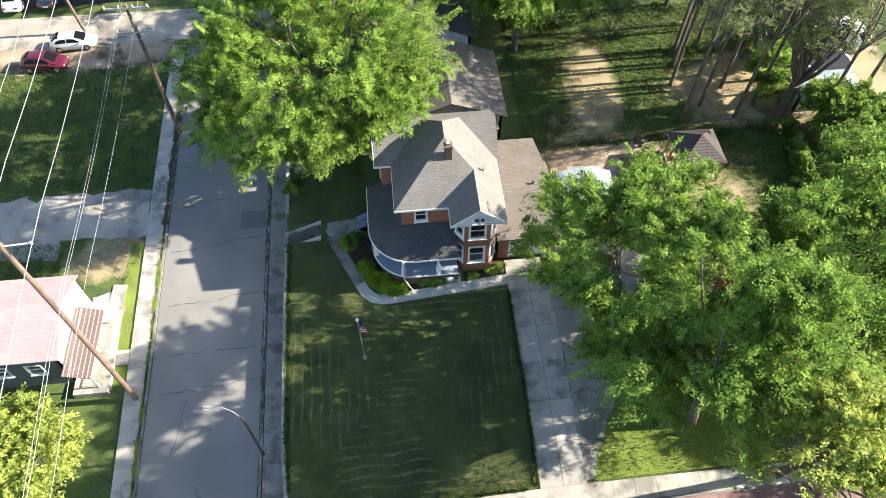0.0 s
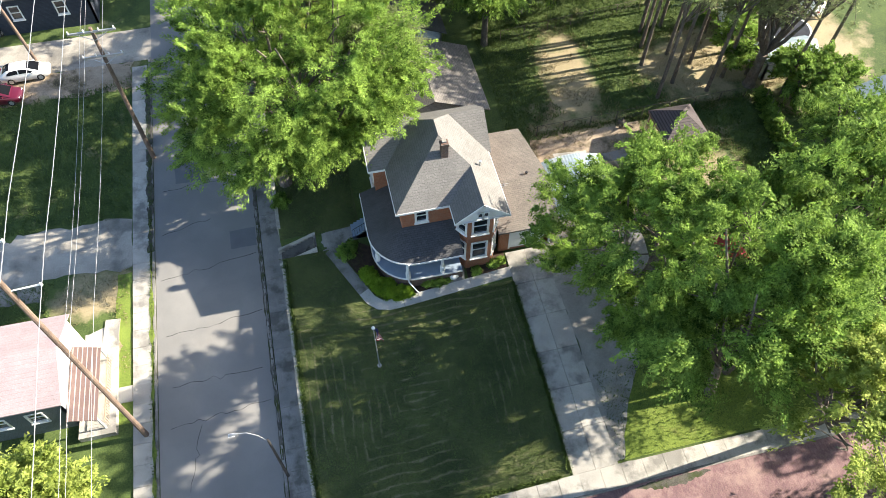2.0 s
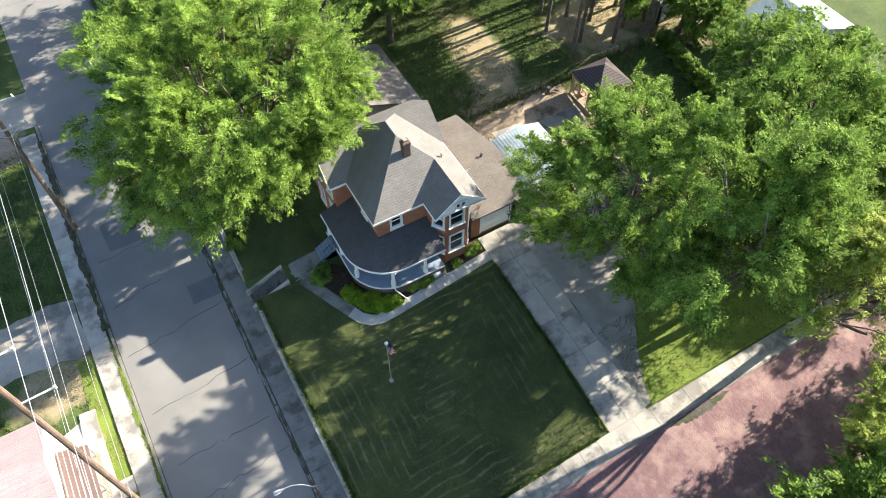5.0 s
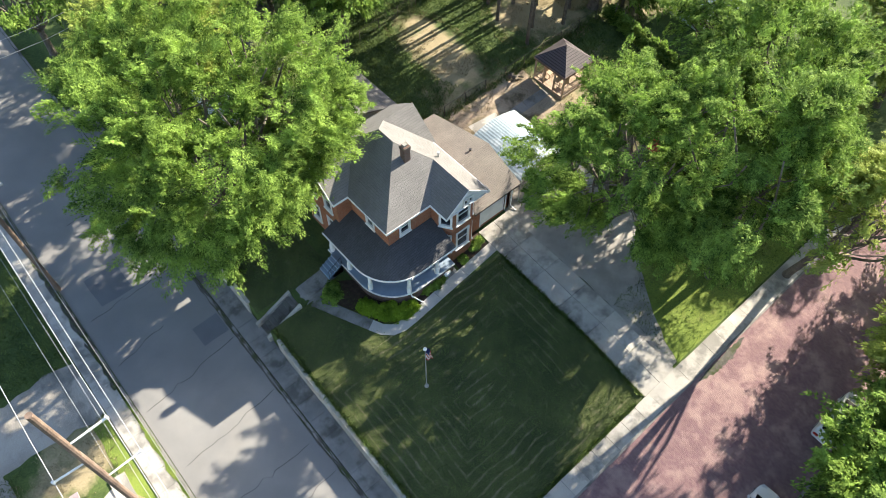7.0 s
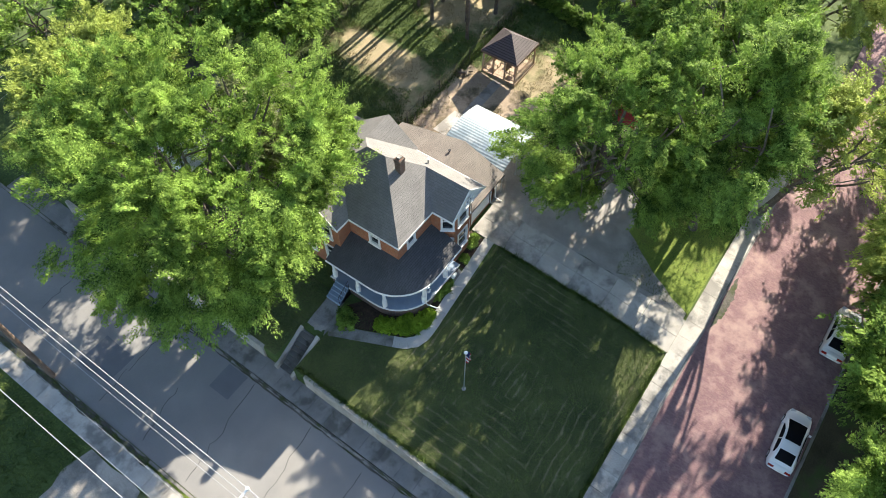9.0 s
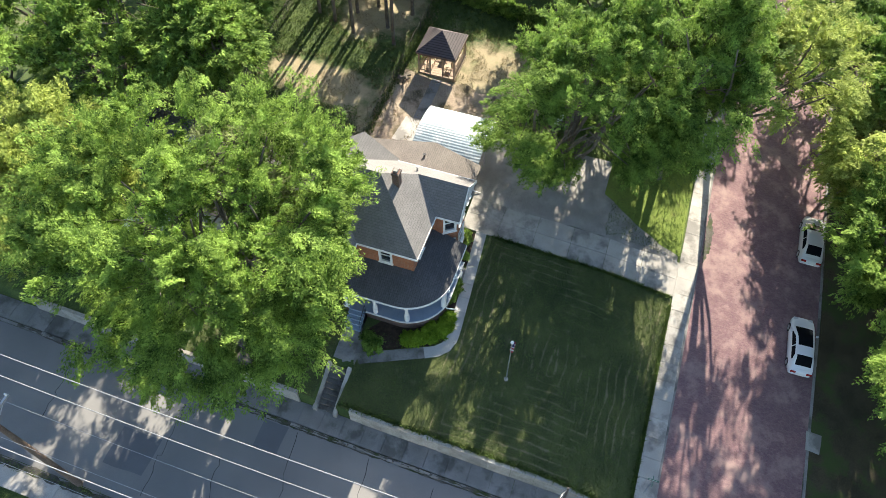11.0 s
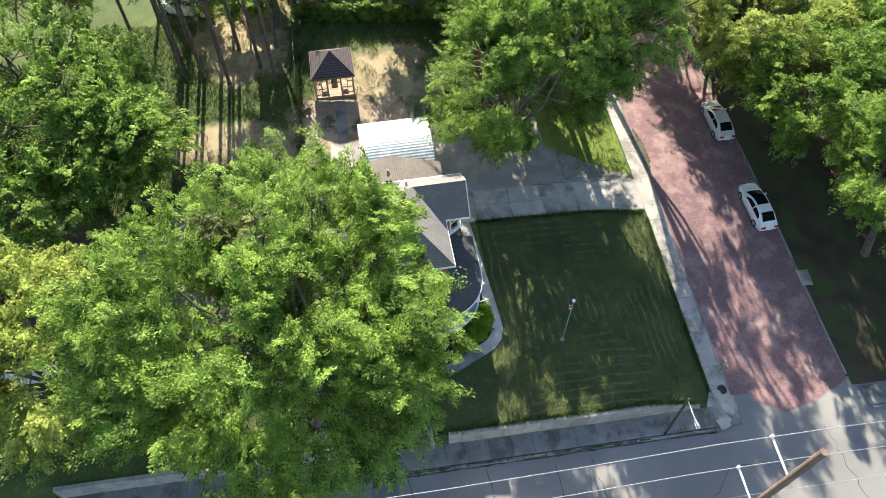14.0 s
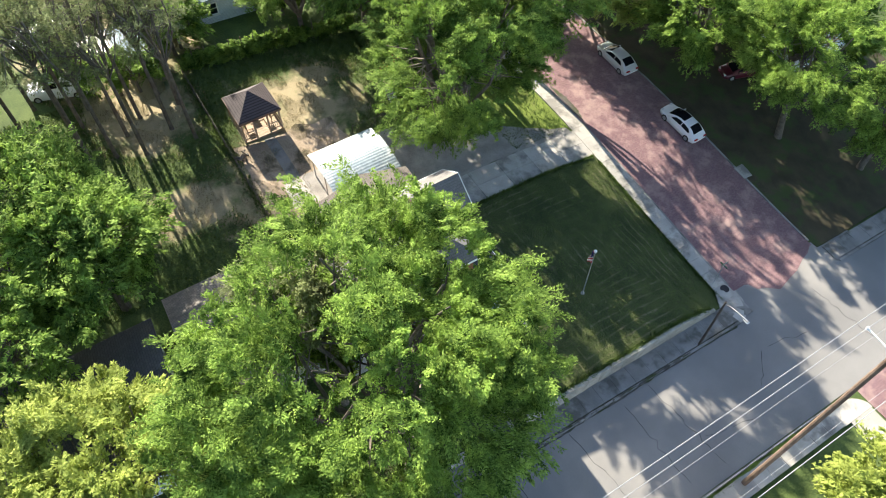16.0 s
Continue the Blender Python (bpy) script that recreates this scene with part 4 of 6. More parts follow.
neighbour = make_house("house", 0.5, 9.2, 43.0, 50.6, 1.8, 4.7, 1.7, "y", M_GREY_SIDING, M_GREY_SHINGLE_Y, "small grey house with a worn grey shingle roof",
                       windows=[("s", 2.2, 2.9, 3.0, 4.2)])
pale_house = make_house("house", -2, 7.6, 52.4, 62, 2.6, 5.6, 2.0, "y", M_SIDING, M_DARK_SHINGLE, "pale blue house with a dark shingle roof",
                        windows=[("s", 6.0, 6.8, 3.9, 5.0), ("e", 1.0, 1.9, 3.9, 5.0)])
pink_house = make_house("house", -31, -24.9, 24.6, 31.0, -1.3, 2.6, 1.3, "x", M_GREEN_SIDING, M_PINK_METAL, "low house with a faded pink metal roof", 0.35,
                        windows=[("s", 1.2, 2.2, 0.2, 1.4), ("s", 3.6, 4.6, 0.2, 1.4)])
slate_house = make_house("house", -38, -24.6, 66.6, 77, 1.5, 5.4, 2.4, "x", M_NAVY_SIDING, M_GREY_SHINGLE_Y, "slate-blue house with white trim", 0.4,
                         windows=[("s", 2, 2.9, 2.9, 4.3), ("s", 6, 6.9, 2.9, 4.3), ("s", 10.2, 11.1, 2.9, 4.3)])

# carport
carport = thing("carport", (14.6, 33.5, 1.3), "open carport with an arched galvanised tin roof", "carport")
_b = B()
_n = 40
_pr = []
for _i in range(_n + 1):
    _t = _i / _n
    _pr.append((11.95 + 5.1 * _t, 3.75 + 0.75 * math.sin(math.pi * (0.08 + 0.84 * _t)) + (0.014 if _i % 2 else 0)))
_rows = [[_b.verts.new((x, y, z + d)) for x, z in _pr] for y, d in ((30.6, 0), (36.45, 0), (30.6, -.04), (36.45, -.04))]
for _i in range(_n):
    _b.faces.new((_rows[0][_i], _rows[0][_i + 1], _rows[1][_i + 1], _rows[1][_i])), _b.faces.new((_rows[2][_i + 1], _rows[2][_i], _rows[3][_i], _rows[3][_i + 1]))
part("roof", _b, M_TIN, carport)
for _x in (12.3, 14.5, 16.7):
    for _y in (30.8, 36.2):
        _b = B()
        tube(_b, [(_x, _y, height(_x, _y) - .1), (_x, _y, 3.95 + (0.45 if _x == 14.5 else 0))], 0.05, 8)
        part("post", _b, M_STEEL, carport)

# ================= trees =================


def crown_mesh(name, tufts, sprays, leaves, size, seed, mat, width=0.28, droop=0.36, up_bias=0.24, fan=0.22):
    """Small pointed leaves set along drooping sprays that fan out of each tuft (centre and radius)."""
    rng = np.random.RandomState(seed)
    leaves = int(leaves * 1.9)
    cs = np.array([c[:3] for c in tufts])
    rs = np.array([c[3] for c in tufts])
    mid = cs.mean(axis=0)
    mid[2] -= 0.25 * (cs[:, 2].max() - cs[:, 2].min())
    out = cs - mid
    out /= np.linalg.norm(out, axis=1, keepdims=True) + 1e-6
    k = np.repeat(np.arange(len(cs)), sprays)
    lean = np.repeat(rng.normal(size=(len(cs), 3)) * np.array([0.35, 0.35, 0.2]), sprays, axis=0)
    d = out[k] * 0.8 + lean + rng.normal(size=(len(k), 3)) * np.array([0.36, 0.36, 0.26])
    d[:, 2] += up_bias
    d /= np.linalg.norm(d, axis=1, keepdims=True)
    L = rs[k] * rng.uniform(0.8, 1.7, len(k))
    start = cs[k] + rng.normal(size=(len(k), 3)) * (rs[k] * np.array([0.35, 0.35, 0.28])[:, None]).T - d * (L * 0.4)[:, None]
    side = np.cross(d, np.array([0, 0, 1.0]) + rng.normal(size=(len(k), 3)) * 0.35)
    side /= np.linalg.norm(side, axis=1, keepdims=True) + 1e-6
    q = np.repeat(np.arange(len(k)), leaves)
    n = len(q)
    t = rng.uniform(0.12, 1.0, n)
    lat = rng.uniform(-1, 1, n) * fan * (1.15 - 0.75 * t)
    p = start[q] + d[q] * (L[q] * t)[:, None] + side[q] * (L[q] * lat)[:, None]
    p[:, 2] -= droop * L[q] * t * t
    p += rng.normal(size=(n, 3)) * 0.07
    axis = d[q] * 0.95 + side[q] * np.sign(lat)[:, None] * 0.5 + rng.normal(size=(n, 3)) * 0.2
    axis[:, 2] -= 0.3 * t + 0.1
    axis /= np.linalg.norm(axis, axis=1, keepdims=True)
    up = np.tile(np.array([0, 0, 1.0]), (n, 1)) + d[q] * 0.4 + np.repeat(rng.normal(size=(len(k), 3)) * 0.3, leaves, axis=0) + rng.normal(size=(n, 3)) * 0.2
    across = np.cross(axis, up)
    across /= np.linalg.norm(across, axis=1, keepdims=True) + 1e-6
    nrm = np.cross(across, axis)
    S = (0.92 * size * rng.uniform(0.65, 1.35, n))[:, None]
    W = S * width
    v = np.empty((n, 3, 3))
    v[:, 0] = p - axis * S * 0.5 + across * W
    v[:, 1] = p + axis * S * 0.5 - nrm * S * 0.1
    v[:, 2] = p - axis * S * 0.5 - across * W
    me = bpy.data.meshes.new(name)
    me.vertices.add(n * 3)
    me.vertices.foreach_set("co", v.ravel())
    me.loops.add(n * 3)
    me.loops.foreach_set("vertex_index", np.arange(n * 3))
    me.polygons.add(n)
    me.polygons.foreach_set("loop_start", np.arange(0, n * 3, 3))
    me.polygons.foreach_set("loop_total", np.full(n, 3))
    me.materials.append(mat)
    me.update(calc_edges=True)
    return me


def limb(bm, a, b, r0, r1, rnd, bend=0.12, sides=6, k=4):
    a, b = Vector(a), Vector(b)
    pts, rad = [], []
    L = (b - a).length
    w = Vector((rnd.uniform(-1, 1), rnd.uniform(-1, 1), rnd.uniform(-.4, .6))) * bend * L
    for i in range(k + 1):
        t = i / k
        pts.append(a.lerp(b, t) + w * math.sin(math.pi * t))
        rad.append(r0 + (r1 - r0) * t)
    tube(bm, pts, rad, sides)


def tree(base, centre, radii, tufts, sprays, leaves, size, seed, mat, label, trunk_r=0.35, tuft_r=1.2, hollow=0.5, limbs=10, bare=0.0, lobes=9, low=-0.55, gaps=-0.22, stem=0.0):
    """A trunk with limbs and twigs, and a crown of leaf tufts whose outline swells and dips."""
    rnd = random.Random(seed)
    z = height(*base)
    t = thing("tree", (base[0], base[1], z), label, "tree")
    cx, cy, cz = centre
    bm = B()
    fork = Vector((base[0] + (cx - base[0]) * .35, base[1] + (cy - base[1]) * .35, max(z + 1.6, z + (cz - radii[2] - z) * 0.85, z + (cz - z) * stem)))
    tube(bm, [(base[0], base[1], z - .3), (base[0], base[1], z + .25), tuple(Vector((base[0], base[1], z)).lerp(fork, .5)), tuple(fork)],
         [trunk_r * 1.5, trunk_r * 1.05, trunk_r * .9, trunk_r * .8], 9)
    lob = [(Vector((rnd.gauss(0, 1), rnd.gauss(0, 1), rnd.gauss(0.1, .7))).normalized(), rnd.uniform(.12, .34)) for _ in range(lobes)]
    pts = []
    while len(pts) < tufts:
        d = Vector((rnd.gauss(0, 1), rnd.gauss(0, 1), rnd.gauss(0.1, 1))).normalized()
        if d.z < low:
            continue
        swell = 0.70 + sum(a * max(0, d.dot(q)) ** 5 for q, a in lob)
        s = (hollow + (1 - hollow) * rnd.random() ** 0.55) * swell
        r = tuft_r * rnd.uniform(0.65, 1.3)
        if noise.noise((d.x * radii[0] * s * .27 + seed * 3.7, d.y * radii[1] * s * .27, d.z * radii[2] * s * .27)) < gaps:
            continue
        pts.append((cx + d.x * radii[0] * s, cy + d.y * radii[1] * s, cz + d.z * radii[2] * s, r))
    for i in range(limbs):
        a = 2 * math.pi * (i + rnd.random() * .6) / limbs
        e = rnd.uniform(.1, 1.0)
        tip = Vector((cx + math.cos(a) * radii[0] * .68 * math.cos(e), cy + math.sin(a) * radii[1] * .68 * math.cos(e), cz + radii[2] * .68 * math.sin(e)))
        limb(bm, fork, tip, trunk_r * .45, .05, rnd)
        for _ in range(5):
            s = fork.lerp(tip, rnd.uniform(.35, .9))
            near = sorted(pts, key=lambda p: (Vector(p[:3]) - s).length)[:14]
            limb(bm, s, rnd.choice(near)[:3], trunk_r * .16, .02, rnd, k=3, sides=5)
    part("trunk", bm, M_BARK, t)
    if bare:
        pts = [p for p in pts if rnd.random() > bare]
    part("crown", crown_mesh("crown", pts, sprays, leaves, size, seed, mat), None, t)
    return t


tree((-8.3, 41.6), (-5.3, 41.9, 12.8), (8.9, 9.3, 8.9), 400, 10, 68, 0.155, 11, M_LEAF_A, "large bright green maple with layered leaf sprays beside the street", 0.5, 1.4, 0.5, 16, low=-0.85, lobes=13, gaps=-0.12)
tree((-2.3, 43.4), (0.6, 43.9, 11.2), (4.4, 4.4, 4.6), 80, 9, 20, 0.20, 18, M_LEAF_C, "sparse pale green tree between the two houses", 0.25, 1.15, 0.35, 11, 0.1)
tree((-4, 57), (-3.5, 56.8, 9.8), (7.4, 7.2, 6.3), 170, 11, 30, 0.21, 12, M_LEAF_D, "yellow-green tree behind the maple", 0.35, 1.2)
tree((15.5, 25.0), (15.6, 23.2, 10.3), (8.5, 7.7, 9.2), 220, 10, 52, 0.165, 13, M_LEAF_B, "broad green maple beside the parking pad", 0.45, 1.35, 0.5, 13, low=-0.9, gaps=0.05, lobes=11)
tree((25.5, 19.6), (25.2, 19.6, 11.3), (6.4, 5.7, 7.4), 120, 12, 26, 0.21, 20, M_LEAF_A, "bright green maple behind the parking pad", 0.4, 1.25, low=-0.85)
tree((18.8, 16.4), (17.3, 17.3, 13.6), (6.8, 5.6, 8.6), 150, 10, 46, 0.17, 14, M_LEAF_B, "tall green tree over the driveway verge", 0.34, 1.3, low=-0.95, gaps=0.08, lobes=10)
tree((20.6, 17.6), (21.0, 15.6, 12.6), (4.6, 4.2, 5.0), 55, 10, 30, 0.18, 21, M_LEAF_B, "slender deep green tree over the driveway verge", 0.3, 1.15, low=-0.75)
for _i, (_x, _y) in enumerate(((31.5, 16.5), (36, 20))):
    tree((_x, _y), (_x, _y, height(_x, _y) + 3.8), (4.6, 4.4, 3.6), 75, 10, 18, 0.26, 140 + _i, M_LEAF_D, "low yellow-green tree beyond the driveway verge", 0.18, 1.1, low=-0.9)
tree((23.6, 12.5), (20.4, 9.8, 12.0), (5.6, 5.2, 5.8), 105, 10, 26, 0.20, 15, M_LEAF_D, "thin yellow-green street tree at the brick street", 0.3, 1.15, 0.4, 11, 0.1)
tree((33.8, 29.2), (33.6, 29.4, 8.6), (4.6, 4.6, 4.4), 70, 10, 20, 0.22, 22, M_LEAF_B, "deep green tree at the end of the hedge", 0.28, 1.15, low=-0.8)
tree((31.5, 23.5), (31.2, 23.5, 9.5), (6.5, 6.2, 5.5), 120, 10, 18, 0.30, 16, M_LEAF_B, "deep green tree in the back yard", 0.4, 1.25)
tree((1.5, -4.5), (2.2, -2.2, 7.7), (6.3, 5.4, 5.8), 140, 12, 34, 0.18, 17, M_LEAF_A, "green tree at the corner of the brick street", 0.35, 1.25)
for _i, (_x, _y, _r, _m) in enumerate(((12, -3.4, 6.2, M_LEAF_B), (21, -1.2, 6.3, M_LEAF_D), (29, 0, 6.4, M_LEAF_B), (7, -11, 6.5, M_LEAF_B), (17, -9, 6.5, M_LEAF_B), (-5, -9, 6, M_LEAF_B), (37, 0.5, 7, M_LEAF_B), (27, -11, 7, M_LEAF_B),
                                       (16.5, 57, 6.8, M_LEAF_A), (9, 61, 6.5, M_LEAF_A), (24, 62, 7, M_LEAF_B), (2, 69, 7, M_LEAF_A), (14, 70, 7, M_LEAF_B), (35, 63, 7, M_LEAF_C), (12, 53.5, 4.5, M_LEAF_A),
                                       (-9, 70, 6, M_LEAF_B), (52, 20, 7, M_LEAF_A), (44.5, 17.5, 6.5, M_LEAF_D), (32, 70, 7, M_LEAF_B), (66, 8, 7, M_LEAF_B))):
    _cy = _y + 1.7 if _x > 8 and -4 < _y < 1 else _y
    tree((_x, _y), (_x, _cy, height(_x, _y) + 8.0), (_r * 1.12, _r * 1.12, _r * .85), (150 if _y in (-1.2, 0, -3.4) else 108) if max(_x, _y) < 61.5 else 60, 11, 22, 0.25, 40 + _i, _m, "leafy deep green tree of the wooded lots", 0.32, 1.35, low=-.75)
for _i, (_x, _y) in enumerate(((25.5, 43.2), (28.4, 48.1), (25.6, 47.4), (32.2, 44.2), (30, 46.5), (33.5, 47), (27, 51.5), (31, 51), (36.5, 41.0), (34.5, 44), (41, 43), (29, 55), (35, 54), (27.5, 44.6), (30.2, 43.0), (33, 50), (28, 58), (26.4, 49.6), (29.2, 51.8))):
    tree((_x, _y), (_x + .4, _y, height(_x, _y) + 11.2), (3.3, 3.3, 6.6), 40 if _x < 36 else 22, 7, 11, 0.17, 70 + _i, M_LEAF_C, "thin half-bare grey-green tree of the back yard", 0.17, 0.9, 0.3, 8, 0.2, 6, stem=0.72)
tree((34.2, 42.8), (34.6, 43, 11.5), (4.4, 4.4, 5.2), 48, 7, 13, 0.21, 95, M_LEAF_C, "tall dark-trunked tree at the yard's corner", 0.5, 1.0, 0.3, 13, 0.15, 6)
for _i, (_x, _y, _r) in enumerate(((39.6, 39.6, 2.8), (37.6, 29.6, 3.0), (37.2, 40.2, 3.0), (33.2, 45.4, 2.4), (35.2, 50.2, 2.6))):
    tree((_x, _y), (_x, _y, height(_x, _y) + .4 + .85 * _r), (_r, _r, .9 * _r), 55 if _r > 2.8 else 24, 10, 18, 0.25, 120 + _i, M_LEAF_B, "low bushy deep green tree behind the yard", 0.14, 1.0, low=-0.9)
tree((-27.5, 17.5), (-26.6, 18.0, 1.6), (3.8, 3.8, 3.2), 90, 10, 18, 0.27, 90, M_LEAF_D, "bright yellow-green tree beside the pink-roofed house", 0.2, 1.0)

# ================= street things =================


def utility_pole(x, y, top, arms, label):
    z = height(x, y)
    p = thing("utility_pole", (x, y, z), label, "utility pole")
    bm = B()
    tube(bm, [(x, y, z - .2), (x, y, z + 4), (x, y, top)], [0.21, 0.18, 0.13], 10)
    part("pole", bm, M_POLE, p)
    for az, x0, x1, kind in arms:
        bm = B()
        if kind == "arm":
            box(bm, x + x0, x + x1, y - .17, y - .05, az - .07, az + .07)
            a = part("crossarm", bm, M_STEEL, p, "pale weathered crossarm")
            k = 4
            for i in range(k):
                q = x + x0 + .1 + (x1 - x0 - .2) * i / (k - 1)
                bm = B()
                tube(bm, [(q, y - .11, az + .07), (q, y - .11, az + .14), (q, y - .11, az + .2), (q, y - .11, az + .27)], [.03, .07, .05, .06], 8)
                part("insulator", bm, M_WHITE, a)
            bm = B()
            for s in (-1, 1):
                tube(bm, [(x + s * abs(x1) * .7, y - .11, az - .05), (x, y - .12, az - .75)], 0.025, 6)
            part("brace", bm, M_STEEL, a)
        else:
            tube(bm, [(x, y, az), (x + x1 * .9, y, az + .12)], [.04, .05], 8)
            a = part("standoff", bm, M_WHITE, p, "white standoff insulator")
            bm = B()
            tube(bm, [(x + x1 * .9, y, az + .02), (x + x1 * .9, y, az + .22)], 0.06, 8)
            part("insulator", bm, M_WHITE, a)
    return p


utility_pole(-19.55, 48.0, 13.9, [(13.6, -1.7, 1.7, "arm"), (11.4, -1.5, 1.5, "arm")], "brown wooden utility pole with two pale crossarms")
utility_pole(-20.45, 22.85, 24.2, [(21.3, 0, 1.72, "standoff"), (19.6, 0, -1.4, "standoff"), (17.7, 0, 1.72, "standoff")], "tall brown wooden utility pole with white standoff insulators")
utility_pole(-20.4, -8.0, 21.5, [(19.1, 0, 1.72, "standoff"), (17.4, 0, -1.4, "standoff"), (15.5, 0, 1.72, "standoff")], "tall brown wooden utility pole beside the street")
_b = B()
tube(_b, [(-30.3, 62.2, height(-30.3, 62) - .2), (-31.0, 62.2, 12)], [.17, .12], 9)
tagged(part("utility_pole", _b, M_POLE, None), "slim leaning wooden utility pole at the cross street", "utility pole")
for _x, _z in ((-18.9, 21.75), (-21.7, 20.05), (-18.9, 18.15), (-20.3, 11.7), (-21.2, 10.4), (-18.8, 12.3)):
    _b = B()
    _pts = []
    for _y in range(-70, 131, 5):
        _s = ((_y - 22.85) % 30.0) / 30.0
        _pts.append((_x, _y, _z + 0.07 * (_y - 30) - 0.7 * 4 * _s * (1 - _s) + 0.3))
    tube(_b, _pts, 0.018 if _z > 14 else 0.011, 5)
    whole("power_line", _b, M_STEEL, "pale overhead power line along the street", "wire", "overhead lines")
for _y, _z in ((62.5, 9.5), (63.2, 10.4)):
    _b = B()
    tube(_b, [(-80, _y, _z + .6), (-45, _y, _z), (-31, _y, _z + .5), (-10, _y, _z), (12, _y + 1, _z + .8)], 0.013, 5)
    whole("power_line", _b, M_STEEL, "pale overhead wire over the cross street", "wire", "overhead lines")

lamp = thing("street_lamp", (-11.02, 17.85, street_height(17.85) + .15), "slim wooden street lamp with a curved arm over the street", "street lamp")
_b = B()
tube(_b, [(-11.02, 17.85, street_height(17.85)), (-11.08, 18.05, 4.6)], [.11, .075], 9)
part("pole", _b, M_LAMP_POLE, lamp)
_b = B()
tube(_b, [(-11.08, 18.04, 4.3), (-11.6, 18.3, 4.95), (-12.2, 18.48, 5.3), (-12.75, 18.5, 5.4)], 0.022, 7)
part("arm", _b, M_STEEL, lamp)
_b = B()
hull(_b, [(-12.7, 18.44, 5.35), (-12.7, 18.56, 5.35), (-13.2, 18.6, 5.36), (-13.2, 18.4, 5.36)], [(-12.7, 18.46, 5.43), (-12.7, 18.54, 5.43), (-13.16, 18.55, 5.47), (-13.16, 18.45, 5.47)])
head = part("lamp_head", _b, M_STEEL, lamp, "pale grey cobra-head lamp")
_b = B()
hull(_b, [(-12.9, 18.4, 5.27), (-12.9, 18.6, 5.27), (-13.25, 18.6, 5.27), (-13.25, 18.4, 5.27)], [(-12.88, 18.38, 5.34), (-12.88, 18.62, 5.34), (-13.27, 18.62, 5.35), (-13.27, 18.38, 5.35)])
part("lens", _b, M_LAMP_CLEAR, head)

flagpole = thing("flagpole", (-3.5, 23.65, height(-3.5, 23.65)), "white flagpole with a ball top and a drooping striped flag", "flagpole")
_z = height(-3.5, 23.65)
_b = B()
tube(_b, [(-3.5, 23.65, _z), (-3.5, 23.65, 5.6)], [.045, .03], 8)
part("pole", _b, M_STEEL, flagpole)
_b = B()
bmesh.ops.create_icosphere(_b, subdivisions=2, radius=0.13, matrix=Matrix.Translation((-3.5, 23.65, 5.68)))
part("ball", _b, M_WHITE, flagpole, "pale ball finial", smooth=True)
_b = B()
tube(_b, [(-3.5, 23.65, _z), (-3.5, 23.65, _z + .12)], .16, 12)
part("base", _b, M_CONCRETE, flagpole)
M_FLAG_RED, M_FLAG_BLUE = material("flag_red", (0.35, 0.02, 0.04), (0.45, 0.04, 0.06), 2, 20, 0.8, 0.05), material("flag_blue", (0.02, 0.03, 0.13), (0.04, 0.05, 0.18), 2, 20, 0.8, 0.05)
_b = B()
_fl = []
for _r in range(15):
    _row = []
    for _c in range(9):
        _u, _t = _c / 8, _r / 14
        _x = -3.46 + 0.42 * _u + 0.10 * math.sin(5 * _u + 3 * _t)
        _yy = 23.65 - 0.14 * _u + 0.10 * math.sin(7 * _u + 2 * _t)
        _row.append(_b.verts.new((_x, _yy, 5.45 - 1.25 * _t - 0.55 * _u * _u)))
    _fl.append(_row)
for _r in range(14):
    for _c in range(8):
        _f = _b.faces.new((_fl[_r][_c], _fl[_r][_c + 1], _fl[_r + 1][_c + 1], _fl[_r + 1][_c]))
        _f.material_index = 2 if (_r < 7 and _c < 4) else (_r // 2) % 2
bmesh.ops.solidify(_b, geom=_b.faces[:], thickness=0.008)
_me = mesh_from(_b, "flag", [M_FLAG_RED, M_WHITE, M_FLAG_BLUE], True)
part("flag", _me, None, flagpole, "red and white striped flag with a blue corner")

sign = thing("street_sign", (-7.4, 12.6, height(-7.4, 12.6)), "street name post with two green plates at the corner", "street sign")
_z = height(-7.4, 12.6)
_b = B()
tube(_b, [(-7.4, 12.6, _z), (-7.4, 12.6, _z + 2.7)], .035, 8)
part("post", _b, M_STEEL, sign)
M_SIGN = material("sign_green", (0.01, 0.10, 0.05), (0.02, 0.13, 0.07), 2, 20, 0.5, 0.02)
for _k, _r in ((2.55, 0), (2.75, 90)):
    _b = B()
    _m = Matrix.Translation((-7.4, 12.6, _z + _k)) @ Matrix.Rotation(radians(_r), 4, 'Z')
    box(_b, -.35, .35, -.012, .012, -.09, .09, _m)
    _pl = part("plate", _b, M_SIGN, sign, "green plate with a pale bar")
    _b = B()
    box(_b, -.26, .26, -.016, .016, -.035, .035, _m)
    part("lettering", _b, M_WHITE, _pl)
_b = B()
tube(_b, [(-8.35, 12.35, height(-10, 12.3) + .14), (-8.35, 12.35, height(-10, 12.3) + .172)], .36, 20)
whole("manhole_cover", _b, M_DARK, "round dark iron manhole cover in the pavement", "manhole cover", kind="")

